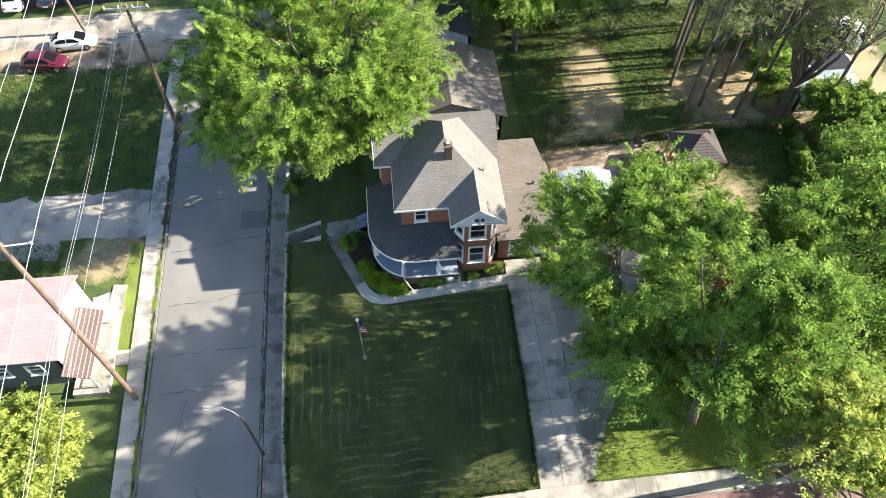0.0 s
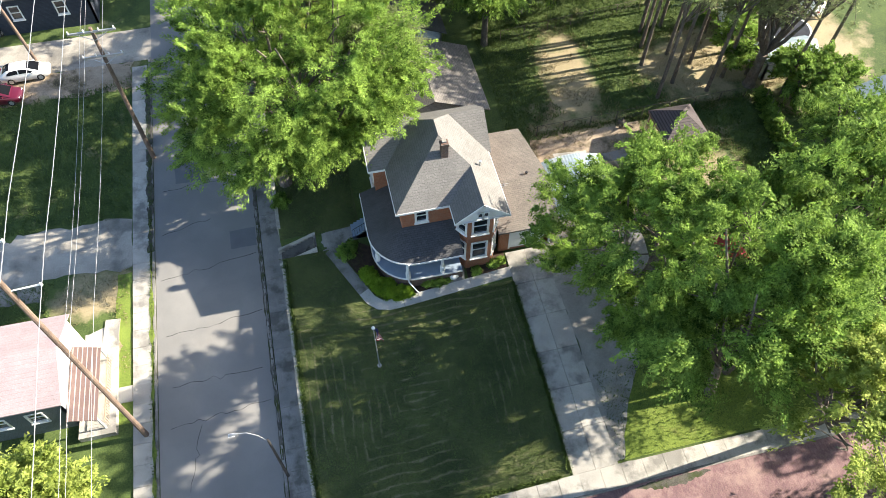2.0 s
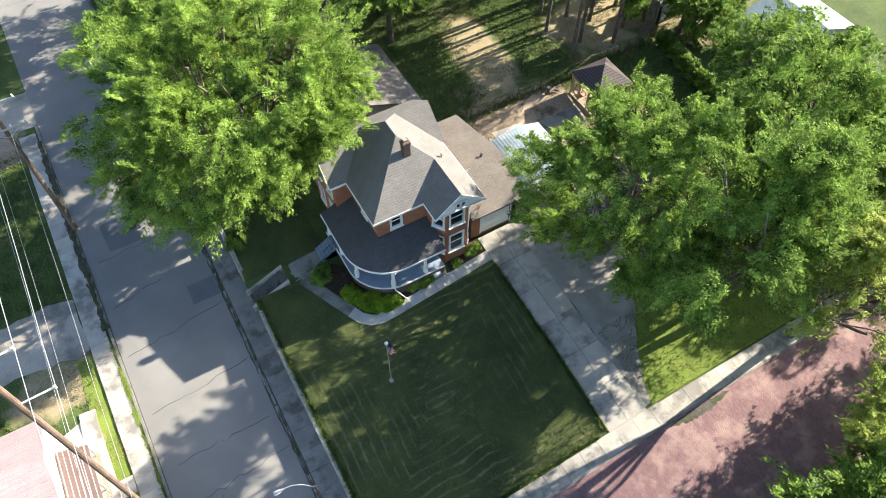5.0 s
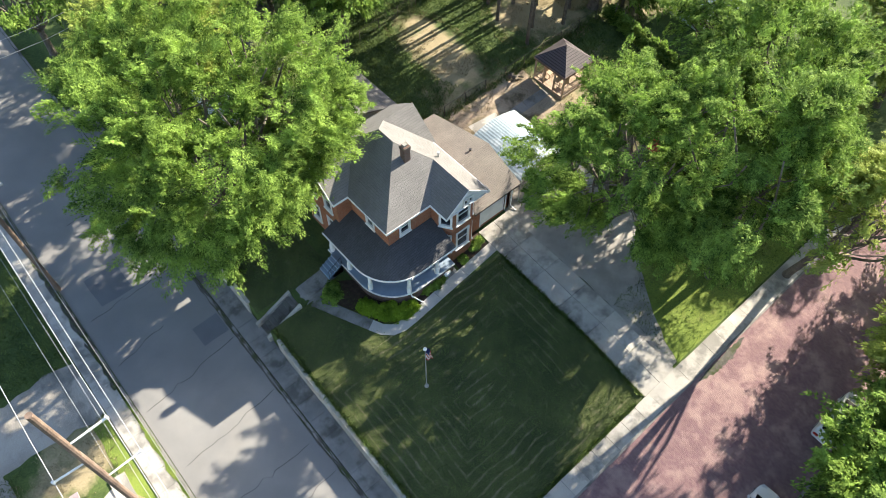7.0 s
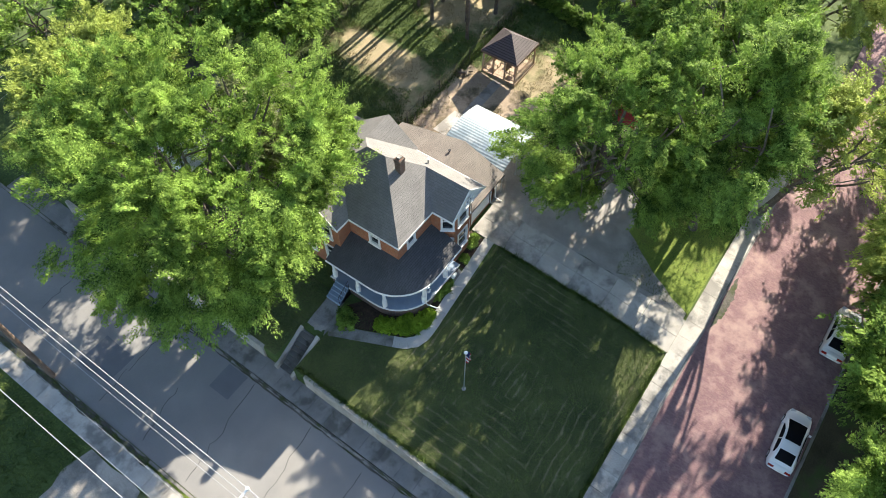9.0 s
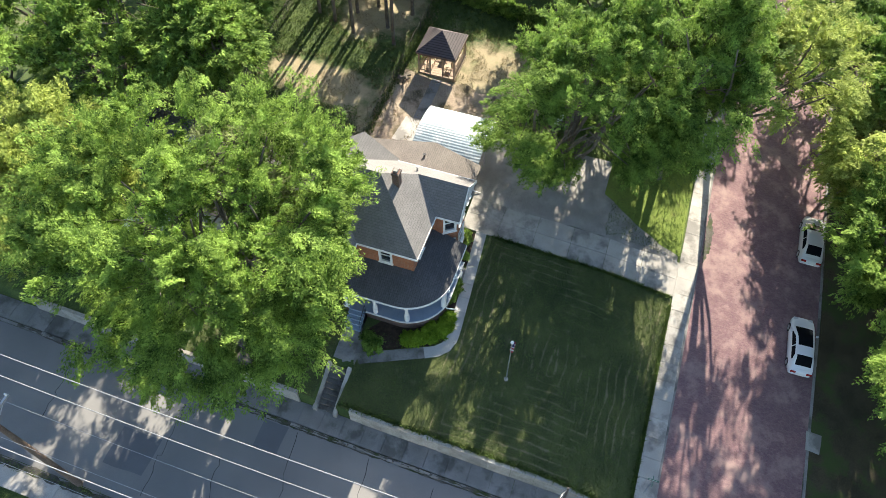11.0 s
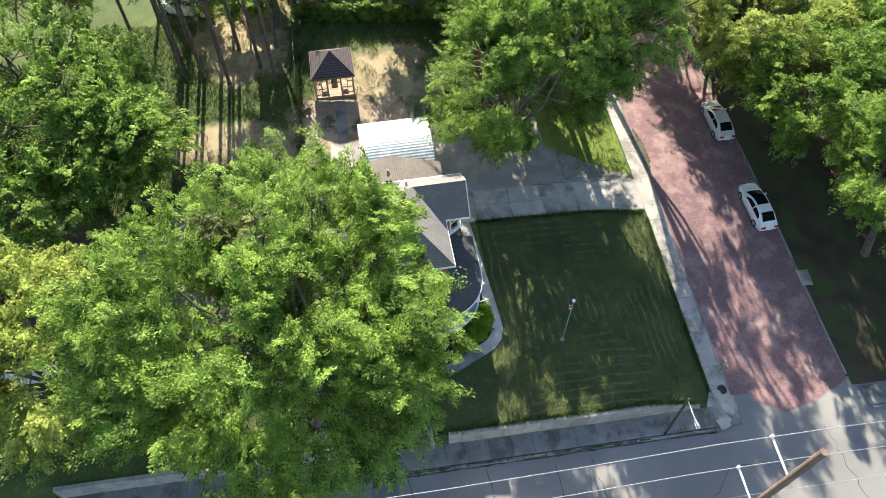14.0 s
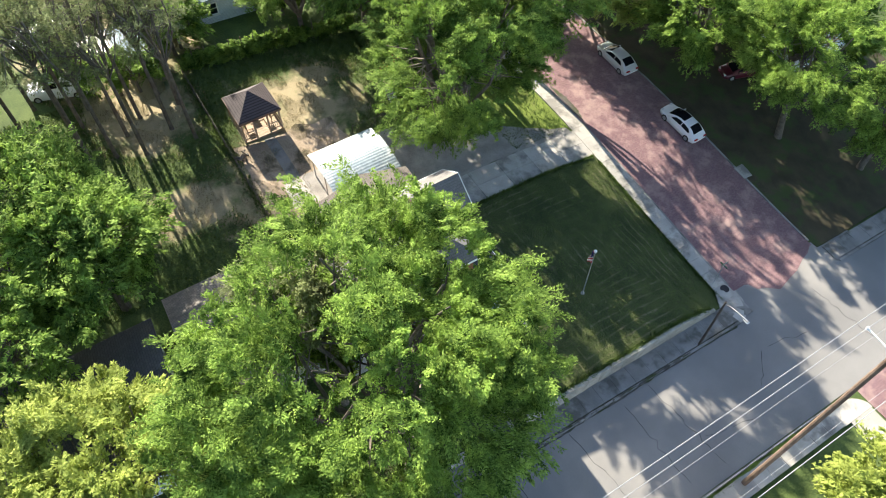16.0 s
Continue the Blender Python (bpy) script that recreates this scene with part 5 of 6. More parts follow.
# tar-filled cracks in the asphalt
_rnd = random.Random(21)
for _i, (_x0, _y0, _x1, _y1) in enumerate(((-19.0, 30.2, -11.6, 31.0), (-18.6, 26.0, -12.0, 26.2), (-18.8, 22.9, -11.6, 23.6), (-17.6, 18.2, -16.6, 22.8), (-16.0, 16.2, -13.9, 14.0), (-19.2, 35.2, -11.6, 36.3),
                                           (-18.9, 44.0, -12.4, 44.4), (-14.6, 9.5, -13.9, 13.2), (-19, 39.5, -15, 40.4), (-16.5, 53, -12, 53.6), (-18.5, 5, -12, 5.8))):
    _b = B()
    _n = max(6, int(math.hypot(_x1 - _x0, _y1 - _y0) / .5))
    _pts = []
    for _k in range(_n + 1):
        _t = _k / _n
        _w = 0.22 * math.sin(math.pi * _t)
        _pts.append((_x0 + (_x1 - _x0) * _t + _rnd.uniform(-1, 1) * _w, _y0 + (_y1 - _y0) * _t + _rnd.uniform(-1, 1) * _w))
    ribbon(_b, _pts, [_rnd.uniform(.015, .05) for _ in _pts], 0.039, 0.004)
    whole("crack_seal", _b, M_TAR, "black tar-filled crack in the asphalt", "road crack", "road cracks", "structure")
# kerb-side dirt line and broken edge of the shaded pavement
_b = B()
_pts = [(-11.36 + 0.05 * noise.noise((k * .3, 6.6, 0)) + _rnd.uniform(-.02, .02), 14 + k * .2) for k in range(214)]
ribbon(_b, _pts, [max(.02, .1 + .2 * noise.noise((k * .27, 1.7, 0)) + _rnd.uniform(-.03, .03)) for k in range(214)], 0.045, 0.01)
whole("gutter_dirt", _b, M_GRIME, "dark ragged line of dirt along the kerb", "dirt", kind="structure")
_b = B()
_pts = [(11.6 + k * .2, 11.5 + _rnd.uniform(-.07, .07) - .2 * math.sin(math.pi * k / 26)) for k in range(27)]
ribbon(_b, _pts, [.08 + _rnd.uniform(.35, .75) * math.sin(math.pi * k / 26) for k in range(27)], 0.05, 0.01)
whole("gutter_dirt", _b, M_GRIME, "dark dirt and leaves along the brick street's edge", "dirt", kind="structure")


# ================= vehicles =================


def car(loc, heading, paint, label, roof=None, length=4.75, width=1.82, tall=1.45, kind="car"):
    """A saloon car, nose towards +x before it is turned."""
    z = min(height(loc[0] + dx, loc[1] + dy) for dx in (-1.4, 1.4) for dy in (-.7, .7)) + 0.045
    slope = math.atan2(height(loc[0] + 1.4, loc[1]) - height(loc[0] - 1.4, loc[1]), 2.8) if abs(math.sin(heading)) < .5 else 0
    c = thing("car", (loc[0], loc[1], z), label, kind)
    M = Matrix.Translation((loc[0], loc[1], (height(loc[0] + 1.4, loc[1]) + height(loc[0] - 1.4, loc[1])) / 2 + 0.045)) @ Matrix.Rotation(heading, 4, 'Z') @ Matrix.Rotation(-slope * math.cos(heading), 4, 'Y')
    h, w = length / 2, width / 2
    belt = tall * .64
    st = [(-h, .48, .60, .66), (-h + .05, .40, .74, .78), (-h + .16, .30, .88, .88), (-h + .5, .22, belt + .02, .96), (-1.1, .20, belt + .03, 1.0), (0.4, .20, belt + .01, 1.0), (1.05, .20, belt - .01, .99),
          (h - .75, .22, belt - .10, .96), (h - .34, .25, belt - .18, .90), (h - .14, .30, belt - .26, .80), (h - .03, .38, .58, .66), (h, .44, .54, .56)]
    bm = B()
    rings = []
    for x, lo, hi, k in st:
        ww = w * k
        m = (hi - lo) * .5
        ring = [(-ww * .94, lo), (-ww, lo + min(.12, m * .4)), (-ww, lo + m * 1.1), (-ww * .965, hi - m * .38), (-ww * .88, hi - .05), (-ww * .6, hi), (0, hi + .02)]
        ring += [(-y, zz) for y, zz in ring[-2::-1]]
        rings.append([bm.verts.new(M @ Vector((x, y, zz))) for y, zz in ring])
    for a, b in zip(rings, rings[1:]):
        for i in range(len(a)):
            j = (i + 1) % len(a)
            bm.faces.new((a[i], a[j], b[j], b[i]))
    bm.faces.new(rings[0]), bm.faces.new(rings[-1][::-1])
    part("body", bm, paint, c, smooth=True)
    # cabin: one rounded painted shell, with the panes set a little proud of it
    prof = [(-2.05, belt - .01, .78, .86), (-1.75, belt + (tall - belt) * .42, .74, .90), (-1.35, belt + (tall - belt) * .84, .69, .92), (-1.0, tall - .04, .67, .93), (-.5, tall, .66, .93),
            (0, tall - .01, .66, .93), (.35, tall - .07, .68, .93), (.7, belt + (tall - belt) * .62, .72, .92), (1.1, belt + (tall - belt) * .25, .77, .90), (1.45, belt - .04, .82, .86)]

    def at(x):
        for p, q in zip(prof, prof[1:]):
            if x <= q[0]:
                f = (x - p[0]) / (q[0] - p[0])
                return [p[i] + (q[i] - p[i]) * f for i in (1, 2, 3)]
        return prof[-1][1:]

    def top(x, v, up=0.0):
        zz, wu, wl = at(x)
        return M @ Vector((x + up * .4, v * wu * w, zz + .03 - .05 * v * v + up))

    def flank(x, s, k, out=0.0):
        zz, wu, wl = at(x)
        return M @ Vector((x, s * (w * (wl + (wu - wl) * k) + .02 * math.sin(math.pi * k) + out), belt - .05 + (zz - .02 - belt + .05) * k + out * .4))

    def skin(fn, us, vs, name, mat, parent, label=""):
        bm = B()
        g = [[bm.verts.new(fn(u, v)) for v in vs] for u in us]
        for i in range(len(us) - 1):
            for j in range(len(vs) - 1):
                bm.faces.new((g[i][j], g[i + 1][j], g[i + 1][j + 1], g[i][j + 1]))
        return part(name, bm, mat, parent, label, smooth=True)
    xs = [p[0] + (q[0] - p[0]) * i / 3 for p, q in zip(prof, prof[1:]) for i in range(3)] + [1.45]

    def stretch(a, b):
        return [a] + [x for x in xs if a + .01 < x < b - .01] + [b]

    def shell(x, v):
        return flank(x, -1, (v + 2) if v < -1 else 1) if v < -1 else flank(x, 1, 2 - v) if v > 1 else top(x, v)
    cabin = skin(shell, xs, [-2, -1.7, -1.35, -1.05, -.9, -.5, 0, .5, .9, 1.05, 1.35, 1.7, 2], "cabin", paint, c)
    half = [-.86 + 1.72 * i / 6 for i in range(7)]
    if roof:
        skin(lambda x, v: top(x, v, .014), stretch(-.38, 1.36), half, "windscreen", roof, cabin, "black glass windscreen and roof")
    else:
        skin(lambda x, v: top(x, v, .014), stretch(.42, 1.36), half, "windscreen", M_CAR_GLASS, cabin, "dark glass")
    skin(lambda x, v: top(x, v * (1 - .06 * (-1.2 - x)), .014), stretch(-1.86, -1.14), half, "rear_window", M_CAR_GLASS, cabin, "dark glass")
    for s in (-1, 1):
        for x0, x1 in ((-1.42, -.42), (-.34, .86)):
            def pane(x, k, s=s):
                return flank(x, s, .22 + .62 * k * min(1, max(0.05, (x + 1.75) * 1.6), max(.05, (1.25 - x) * 1.3)), .014)
            skin(pane, stretch(x0, x1), [0, .5, 1], "side_window", M_CAR_GLASS, cabin, "dark glass")
    for x in (-h + .95, h - .92):
        for s in (-1, 1):
            bm = B()
            tube(bm, [M @ Vector((x, s * (w - .2), .33)), M @ Vector((x, s * (w - .0), .33))], .33, 18)
            t = part("wheel", bm, M_TYRE, c)
            bm = B()
            tube(bm, [M @ Vector((x, s * (w - .02), .33)), M @ Vector((x, s * (w + .012), .33))], .21, 12)
            part("rim", bm, M_STEEL, t)
    for s in (-1, 1):
        bm = B()
        box(bm, h - .32, h - .1, s * w * .58 - .16, s * w * .58 + .16, .6, .71, M)
        part("headlight", bm, M_LAMP_CLEAR, c)
        bm = B()
        box(bm, -h + .02, -h + .12, s * w * .62 - .18, s * w * .62 + .18, .72, .86, M)
        part("tail_light", bm, M_LAMP_RED, c)
        bm = B()
        hull(bm, [M @ Vector(p) for p in ((.75, s * w * .95, belt), (.95, s * w * .95, belt), (.92, s * w * 1.12, belt + .02), (.78, s * w * 1.12, belt + .02))],
             [M @ Vector(p) for p in ((.75, s * w * .95, belt + .1), (.92, s * w * .95, belt + .1), (.9, s * w * 1.12, belt + .13), (.78, s * w * 1.12, belt + .13))])
        part("mirror", bm, paint, c)
    bm = B()
    box(bm, -h - .015, -h + .06, -.26, .26, .5, .62, M)
    part("number_plate", bm, M_WHITE, c)
    return c


car((6.75, 3.45), radians(2), M_CAR_WHITE, "white car with black glass roof, parked on brick street", M_CAR_GLASS)
car((16.55, 3.3), radians(-1), M_CAR_SILVER, "silver saloon car parked on the brick street", None, 4.85)
car((9.4, -7.2), radians(70), M_CAR_RED, "red car parked deep in the shade of trees", None, 4.5, 1.8, 1.5)
car((-31.0, 60.4), radians(3), M_CAR_SILVER, "silver saloon car parked by the cross street", None, 4.5)
car((-33.3, 57.7), radians(-4), M_CAR_RED, "dark red hatchback parked on the grass", None, 4.5, 1.8, 1.6)
car((-38.0, 67.6), radians(90), M_CAR_WHITE, "white tall estate car parked across the street", None, 4.8, 1.9, 1.7)
car((-34.6, 67.8), radians(90), M_CAR_DARK, "dark car parked beside the slate-blue house", None, 4.6)
car((36.0, 51.5), radians(70), M_CAR_WHITE, "white van parked behind the trees", None, 5.2, 1.95, 1.9)
car((44.0, 51.3), radians(100), M_CAR_WHITE, "white car on the far drive", None, 4.8)

# ================= garden beds, shrubs =================


def bed(name, pts, label):
    bm = B()
    cx, cy = sum(p[0] for p in pts) / len(pts), sum(p[1] for p in pts) / len(pts)
    c = bm.verts.new((cx, cy, height(cx, cy) + .10))
    vs = [bm.verts.new((x, y, height(x, y) + .055)) for x, y in pts]
    lo = [bm.verts.new((x, y, height(x, y) - .05)) for x, y in pts]
    for i in range(len(vs)):
        j = (i + 1) % len(vs)
        bm.faces.new((vs[i], vs[j], c)), bm.faces.new((vs[j], vs[i], lo[i], lo[j]))
    return whole(name, bm, M_MULCH, label, "flower bed", kind="structure")


bed("flower_bed", [(3.0, 29.05), (-0.8, 28.75), (-2.2, 28.8), (-2.9, 29.5), (-4.1, 32), (-4.9, 33.8), (-3.4, 34.4), (-1.5, 33), (0, 31.2), (3.0, 30.5)], "dark mulch bed round the porch")
bed("flower_bed", [(4.45, 29.1), (7.6, 29.35), (7.7, 30.9), (6.9, 31), (6.3, 30.2), (4.5, 30.2)], "dark mulch bed under the bay window")


def shrub(loc, radii, n, size, seed, mat, label, clump=0.3):
    z = height(*loc)
    t = thing("shrub", (*loc, z), label, "shrub")
    rnd = random.Random(seed)
    pts = []
    for _ in range(n):
        d = Vector((rnd.gauss(0, 1), rnd.gauss(0, 1), abs(rnd.gauss(0, 1)))).normalized()
        s = rnd.uniform(.5, .95)
        pts.append((loc[0] + d.x * radii[0] * s, loc[1] + d.y * radii[1] * s, z + .1 + d.z * radii[2] * s, clump))
    bm = B()
    for i in range(5):
        q = rnd.choice(pts)
        tube(bm, [(loc[0], loc[1], z - .05), ((loc[0] + q[0]) / 2, (loc[1] + q[1]) / 2, (z + q[2]) / 2 + .05), q[:3]], [.03, .02, .01], 5)
    part("stems", bm, M_BARK, t)
    part("leaves", crown_mesh("leaves", pts, 5, 11, size, seed, mat), None, t)
    return t


for _i, (_x, _y) in enumerate(((-0.55, 28.95), (-1.2, 29.0), (-1.9, 29.3), (-2.45, 29.9), (-2.8, 30.6), (-3.1, 31.2), (-1.75, 30.0))):
    shrub((_x, _y), (.5, .5, .58), 46, .15, 200 + _i, M_SHRUB, "bright green low shrub in the porch bed", .26)
for _i, (_x, _y, _s) in enumerate(((-4.4, 33.4, .75), (-4.0, 34.0, .5), (1.3, 29.4, .45), (2.2, 29.35, .5), (3.0, 29.6, .3), (5.2, 29.55, .2), (6.6, 29.9, .26), (7.25, 30.0, .24), (-9.0, 39.5, .8))):
    shrub((_x, _y), (_s, _s, _s * 1.1), 28, .15, 230 + _i, M_LEAF_B, "loose dark flowering shrub in the mulch", .24)

# porch steps on the west, railing, downpipes
porch_steps = thing("porch_steps", (-3.0, 35.3, 1.0), "blue-grey painted porch steps with a dark iron handrail", "steps")
for _i in range(5):
    _b = B()
    box(_b, -3.7 + _i * .28, -2.4, 34.7, 35.95, .7, .95 + (1.72 - .8) * (_i + 1) / 5.4)
    part("step", _b, M_BLUE_FLOOR, porch_steps)
_b = B()
tube(_b, [(-3.65, 34.72, 1.05), (-3.65, 34.72, 1.9), (-2.45, 34.72, 2.65), (-2.45, 34.72, 1.7)], .025, 6)
for _k in range(1, 6):
    _t = _k / 6
    tube(_b, [(-3.65 + 1.2 * _t, 34.72, 1.0 + .7 * _t), (-3.65 + 1.2 * _t, 34.72, 1.9 + .75 * _t)], .014, 5)
part("handrail", _b, M_DARK, porch_steps, "dark iron handrail")
for _pts in ([(-0.1, 29.06, 4.0), (-0.1, 29.1, 3.8), (-0.15, 29.3, 3.7), (-0.15, 29.32, 1.7), (-0.15, 29.22, 1.5), (0.35, 28.75, .8), (0.5, 28.6, .72)], [(7.08, 30.9, 7.1), (7.08, 31.1, 6.9), (7.08, 31.1, 4.9)], [(11.5, 30.4, 3.95), (11.42, 30.8, 3.7), (11.42, 30.8, 1.2), (11.5, 30.2, 1.0)]):
    _b = B()
    tube(_b, _pts, .05, 7)
    part("downpipe", _b, M_WHITE, house)
_b = B()
bmesh.ops.create_icosphere(_b, subdivisions=2, radius=.34, matrix=Matrix.Translation((3.35, 29.45, height(3.35, 29.4) + .28)) @ Matrix.Diagonal((1.2, .9, .9, 1)))
for _q in _b.verts:
    _q.co += Vector((noise.noise(_q.co * 3), noise.noise(_q.co * 3 + Vector((5, 0, 0))), 0)) * .12
whole("garden_boulder", _b, M_WHITE, "pale white rock beside the porch", "rock", smooth=True)
# roof vents
for _x, _y, _z in ((6.2, 33.6, 8.55), (10.3, 34.6, 5.2)):
    _b = B()
    tube(_b, [(_x, _y, _z - .25), (_x, _y, _z + .2)], .07, 8)
    tube(_b, [(_x, _y, _z + .2), (_x, _y, _z + .26)], .12, 8)
    part("vent_pipe", _b, M_STEEL if _x < 7 else M_DARK, house if _x < 7 else garage)
antenna = thing("roof_antenna", (8.1, 33.4, 5.0), "small grey aerial on the garage roof beside the house", "antenna")
_b = B()
tube(_b, [(8.1, 33.4, 4.9), (8.1, 33.4, 6.0)], .03, 7)
part("mast", _b, M_STEEL, antenna)
for _k, _h in ((.45, 5.95), (.32, 5.75)):
    _b = B()
    tube(_b, [(8.1 - _k, 33.4, _h), (8.1 + _k, 33.44, _h)], .018, 6)
    part("bar", _b, M_STEEL, antenna)

# ================= back yard =================
gazebo = thing("gazebo", (24.7, 38.0, 1.85), "timber gazebo with a brown hipped roof and railings", "gazebo")
GX, GYc, GF = 24.7, 38.0, 1.95
for _k in range(12):
    _b = B()
    box(_b, GX - 1.8 + _k * .3, GX - 1.8 + _k * .3 + .28, GYc - 1.8, GYc + 1.8, GF - .35, GF)
    part("deck_plank", _b, M_TIMBER, gazebo)
for _sx in (-1.7, 1.7):
    for _sy in (-1.7, -.62, .62, 1.7):
        if abs(_sy) < 1 and _sx > 0:
            continue
        _b = B()
        box(_b, GX + _sx - .07, GX + _sx + .07, GYc + _sy - .07, GYc + _sy + .07, GF - .4, GF + 2.35)
        part("post", _b, M_TIMBER, gazebo)
_rails = [((GX - 1.7, GYc - 1.7), (GX - 1.7, GYc - .62)), ((GX - 1.7, GYc + .62), (GX - 1.7, GYc + 1.7)), ((GX - 1.7, GYc - 1.7), (GX + 1.7, GYc - 1.7)), ((GX - 1.7, GYc + 1.7), (GX + 1.7, GYc + 1.7)), ((GX + 1.7, GYc - 1.7), (GX + 1.7, GYc + 1.7))]
for _p, _q in _rails:
    _b = B()
    for _h in (.25, .9):
        tube(_b, [(*_p, GF + _h), (*_q, GF + _h)], .04, 6)
    _n = int(math.hypot(_q[0] - _p[0], _q[1] - _p[1]) / .16)
    for _k in range(1, _n):
        _t = _k / _n
        tube(_b, [(_p[0] + (_q[0] - _p[0]) * _t, _p[1] + (_q[1] - _p[1]) * _t, GF + .25), (_p[0] + (_q[0] - _p[0]) * _t, _p[1] + (_q[1] - _p[1]) * _t, GF + .9)], .018, 5)
    part("railing", _b, M_TIMBER, gazebo)
_ap = (GX, GYc, 5.7)
_cs = [(GX + 1.88 * _u, GYc + 1.88 * _w, 4.28) for _u, _w in ((-1, -1), (1, -1), (1, 1), (-1, 1))]
M_GAZ_Y = courses("brown_shingle_rows", (0.085, 0.07, 0.072), (0.075, 0.062, 0.064), (0.035, 0.028, 0.03), 5.0, 0.2, 0.03, (1, 0, 0), (0, 1, 0), rough=0.6)
for _k in range(4):
    _b = B()
    plate(_b, [_cs[_k], _cs[(_k + 1) % 4], _ap], .08)
    part("roof", _b, M_GAZ_Y if _k % 2 == 0 else M_BROWN_ROOF, gazebo)
for _k in range(4):
    _b = B()
    _p, _q = Vector(_cs[_k]), Vector(_cs[(_k + 1) % 4])
    _m = Matrix.Translation(_p) @ (_q - _p).to_track_quat('X', 'Z').to_matrix().to_4x4()
    box(_b, 0, (_q - _p).length, -.04, .04, -.24, -.05, _m)
    part("fascia", _b, M_POLE, gazebo)


def garden_chair(x, y, turn):
    c = thing("garden_chair", (x, y, GF), "pale wooden garden chair in the gazebo", "chair", "chairs in the gazebo")
    M = Matrix.Translation((x, y, GF)) @ Matrix.Rotation(radians(turn), 4, 'Z')
    bm = B()
    box(bm, -.28, .28, -.28, .28, .38, .44, M)
    part("seat", bm, M_TIMBER, c)
    bm = B()
    box(bm, -.28, .28, .24, .30, .44, 1.0, M)
    part("backrest", bm, M_TIMBER, c)
    for sx in (-.25, .25):
        for sy in (-.25, .25):
            bm = B()
            box(bm, sx - .03, sx + .03, sy - .03, sy + .03, 0, .38, M)
            part("leg", bm, M_TIMBER, c)


garden_chair(GX - .6, GYc - .9, 180), garden_chair(GX - .6, GYc + .9, 0), garden_chair(GX + .9, GYc, -90)
garden_path = thing("garden_path", (20.2, 38.0, height(20, 38)), "grey flagstone path to the gazebo", "path", kind="structure")
for _k in range(6):
    _b = B()
    _x = 17.4 + _k * .86
    plate(_b, [(x, y, height(x, y) + .07) for x, y in ((_x, 37.3), (_x + .83, 37.3), (_x + .83, 38.25), (_x, 38.25))], .12)
    part("slab", _b, M_OLD_CONCRETE, garden_path)
_b = B()
plate(_b, [(x, y, height(x, y) + .06) for x, y in ((14.4, 37.0), (17.3, 36.9), (17.3, 38.9), (14.4, 39.2))], .12)
part("slab", _b, M_CONCRETE, garden_path)


def mesh_fence(p, q, tall, label, spacing=2.4):
    f = thing("wire_fence", (p[0], p[1], height(*p)), label, "fence")
    n = max(1, round(math.hypot(q[0] - p[0], q[1] - p[1]) / spacing))
    line = [(p[0] + (q[0] - p[0]) * k / n, p[1] + (q[1] - p[1]) * k / n) for k in range(n + 1)]
    for x, y in line:
        bm = B()
        tube(bm, [(x, y, height(x, y) - .1), (x, y, height(x, y) + tall)], .035, 6)
        part("post", bm, M_OLD_WIRE, f)
    for a, b in zip(line, line[1:]):
        bm = B()
        tube(bm, [(*a, height(*a) + tall), (*b, height(*b) + tall)], .012, 6)
        part("top_rail", bm, M_OLD_WIRE, f)
        bm = B()
        za, zb = height(*a), height(*b)
        for k in range(7):
            h = .06 + (tall - .08) * k / 6
            tube(bm, [(*a, za + h), (*b, zb + h)], .018 if k == 6 else .005, 4, False)
        for k in range(1, 6):
            t = k / 6
            x, y, z = a[0] + (b[0] - a[0]) * t, a[1] + (b[1] - a[1]) * t, za + (zb - za) * t
            tube(bm, [(x, y, z), (x, y, z + tall)], .004, 4, False)
        part("wire_mesh", bm, M_OLD_WIRE, f)
    return f


mesh_fence((13.6, 41.4), (33.0, 41.4), 1.25, "sagging wire fence along the back yard")
mesh_fence((19.6, 24.6), (19.6, 31.2), 1.1, "wire fence with a gate beside the parking pad")
mesh_fence((13.6, 53.5), (28, 54.5), 1.2, "old wire fence at the neighbour's end")
# dark clipped hedge at the end of the yard
_rnd = random.Random(8)
_hedge = thing("hedge", (32.6, 33, height(32.6, 33)), "tall dark hedge closing the back yard", "hedge")
_pts = []
for _k in range(230):
    _y = _rnd.uniform(24.5, 41)
    _pts.append((33.4 + .09 * (_y - 33) + _rnd.uniform(-.3, .3), _y, height(33, _y) + _rnd.uniform(.2, 1.6), _rnd.uniform(.35, .55)))
part("leaves", crown_mesh("leaves", _pts, 7, 12, .27, 301, M_LEAF_B), None, _hedge)
_b = B()
for _k in range(14):
    _y = 25 + _k * 1.15
    tube(_b, [(33.4 + .09 * (_y - 33), _y, height(33, _y) - .1), (33.4 + .09 * (_y - 33), _y, height(33, _y) + 2.2)], [.06, .03], 6)
part("stems", _b, M_BARK, _hedge)
# shed, play house, pool, log pile
shed = make_house("garden_shed", 35.4, 40.4, 42.9, 45.6, 2.5, 4.4, .7, "x", M_SIDING, M_TIN, "small pale metal garden shed among trees", .15)
tagged(shed, category="shed")
far_house = make_house("house", 39.4, 48, 31.6, 37.4, 2.2, 4.9, 1.5, "y", M_SIDING, M_TIN, "low pale house with a blue-grey metal roof beyond the hedge", .35, [("w", 1, 2, 3.0, 4.2), ("w", 3.8, 4.8, 3.0, 4.2)])
south_house = make_house("house", 7, 17, -22, -12, -2.2, 1.6, 2.0, "x", M_SIDING, M_DARK_SHINGLE, "house in the shade south of the brick street", .4, [("n", 2, 3, -1, .4), ("n", 6, 7, -1, .4)])
play = thing("play_house", (23.4, 25.4, height(23.4, 25.4)), "play house with a bright red roof under the tree", "play house")
_z = height(23.4, 25.4)
_b = B()
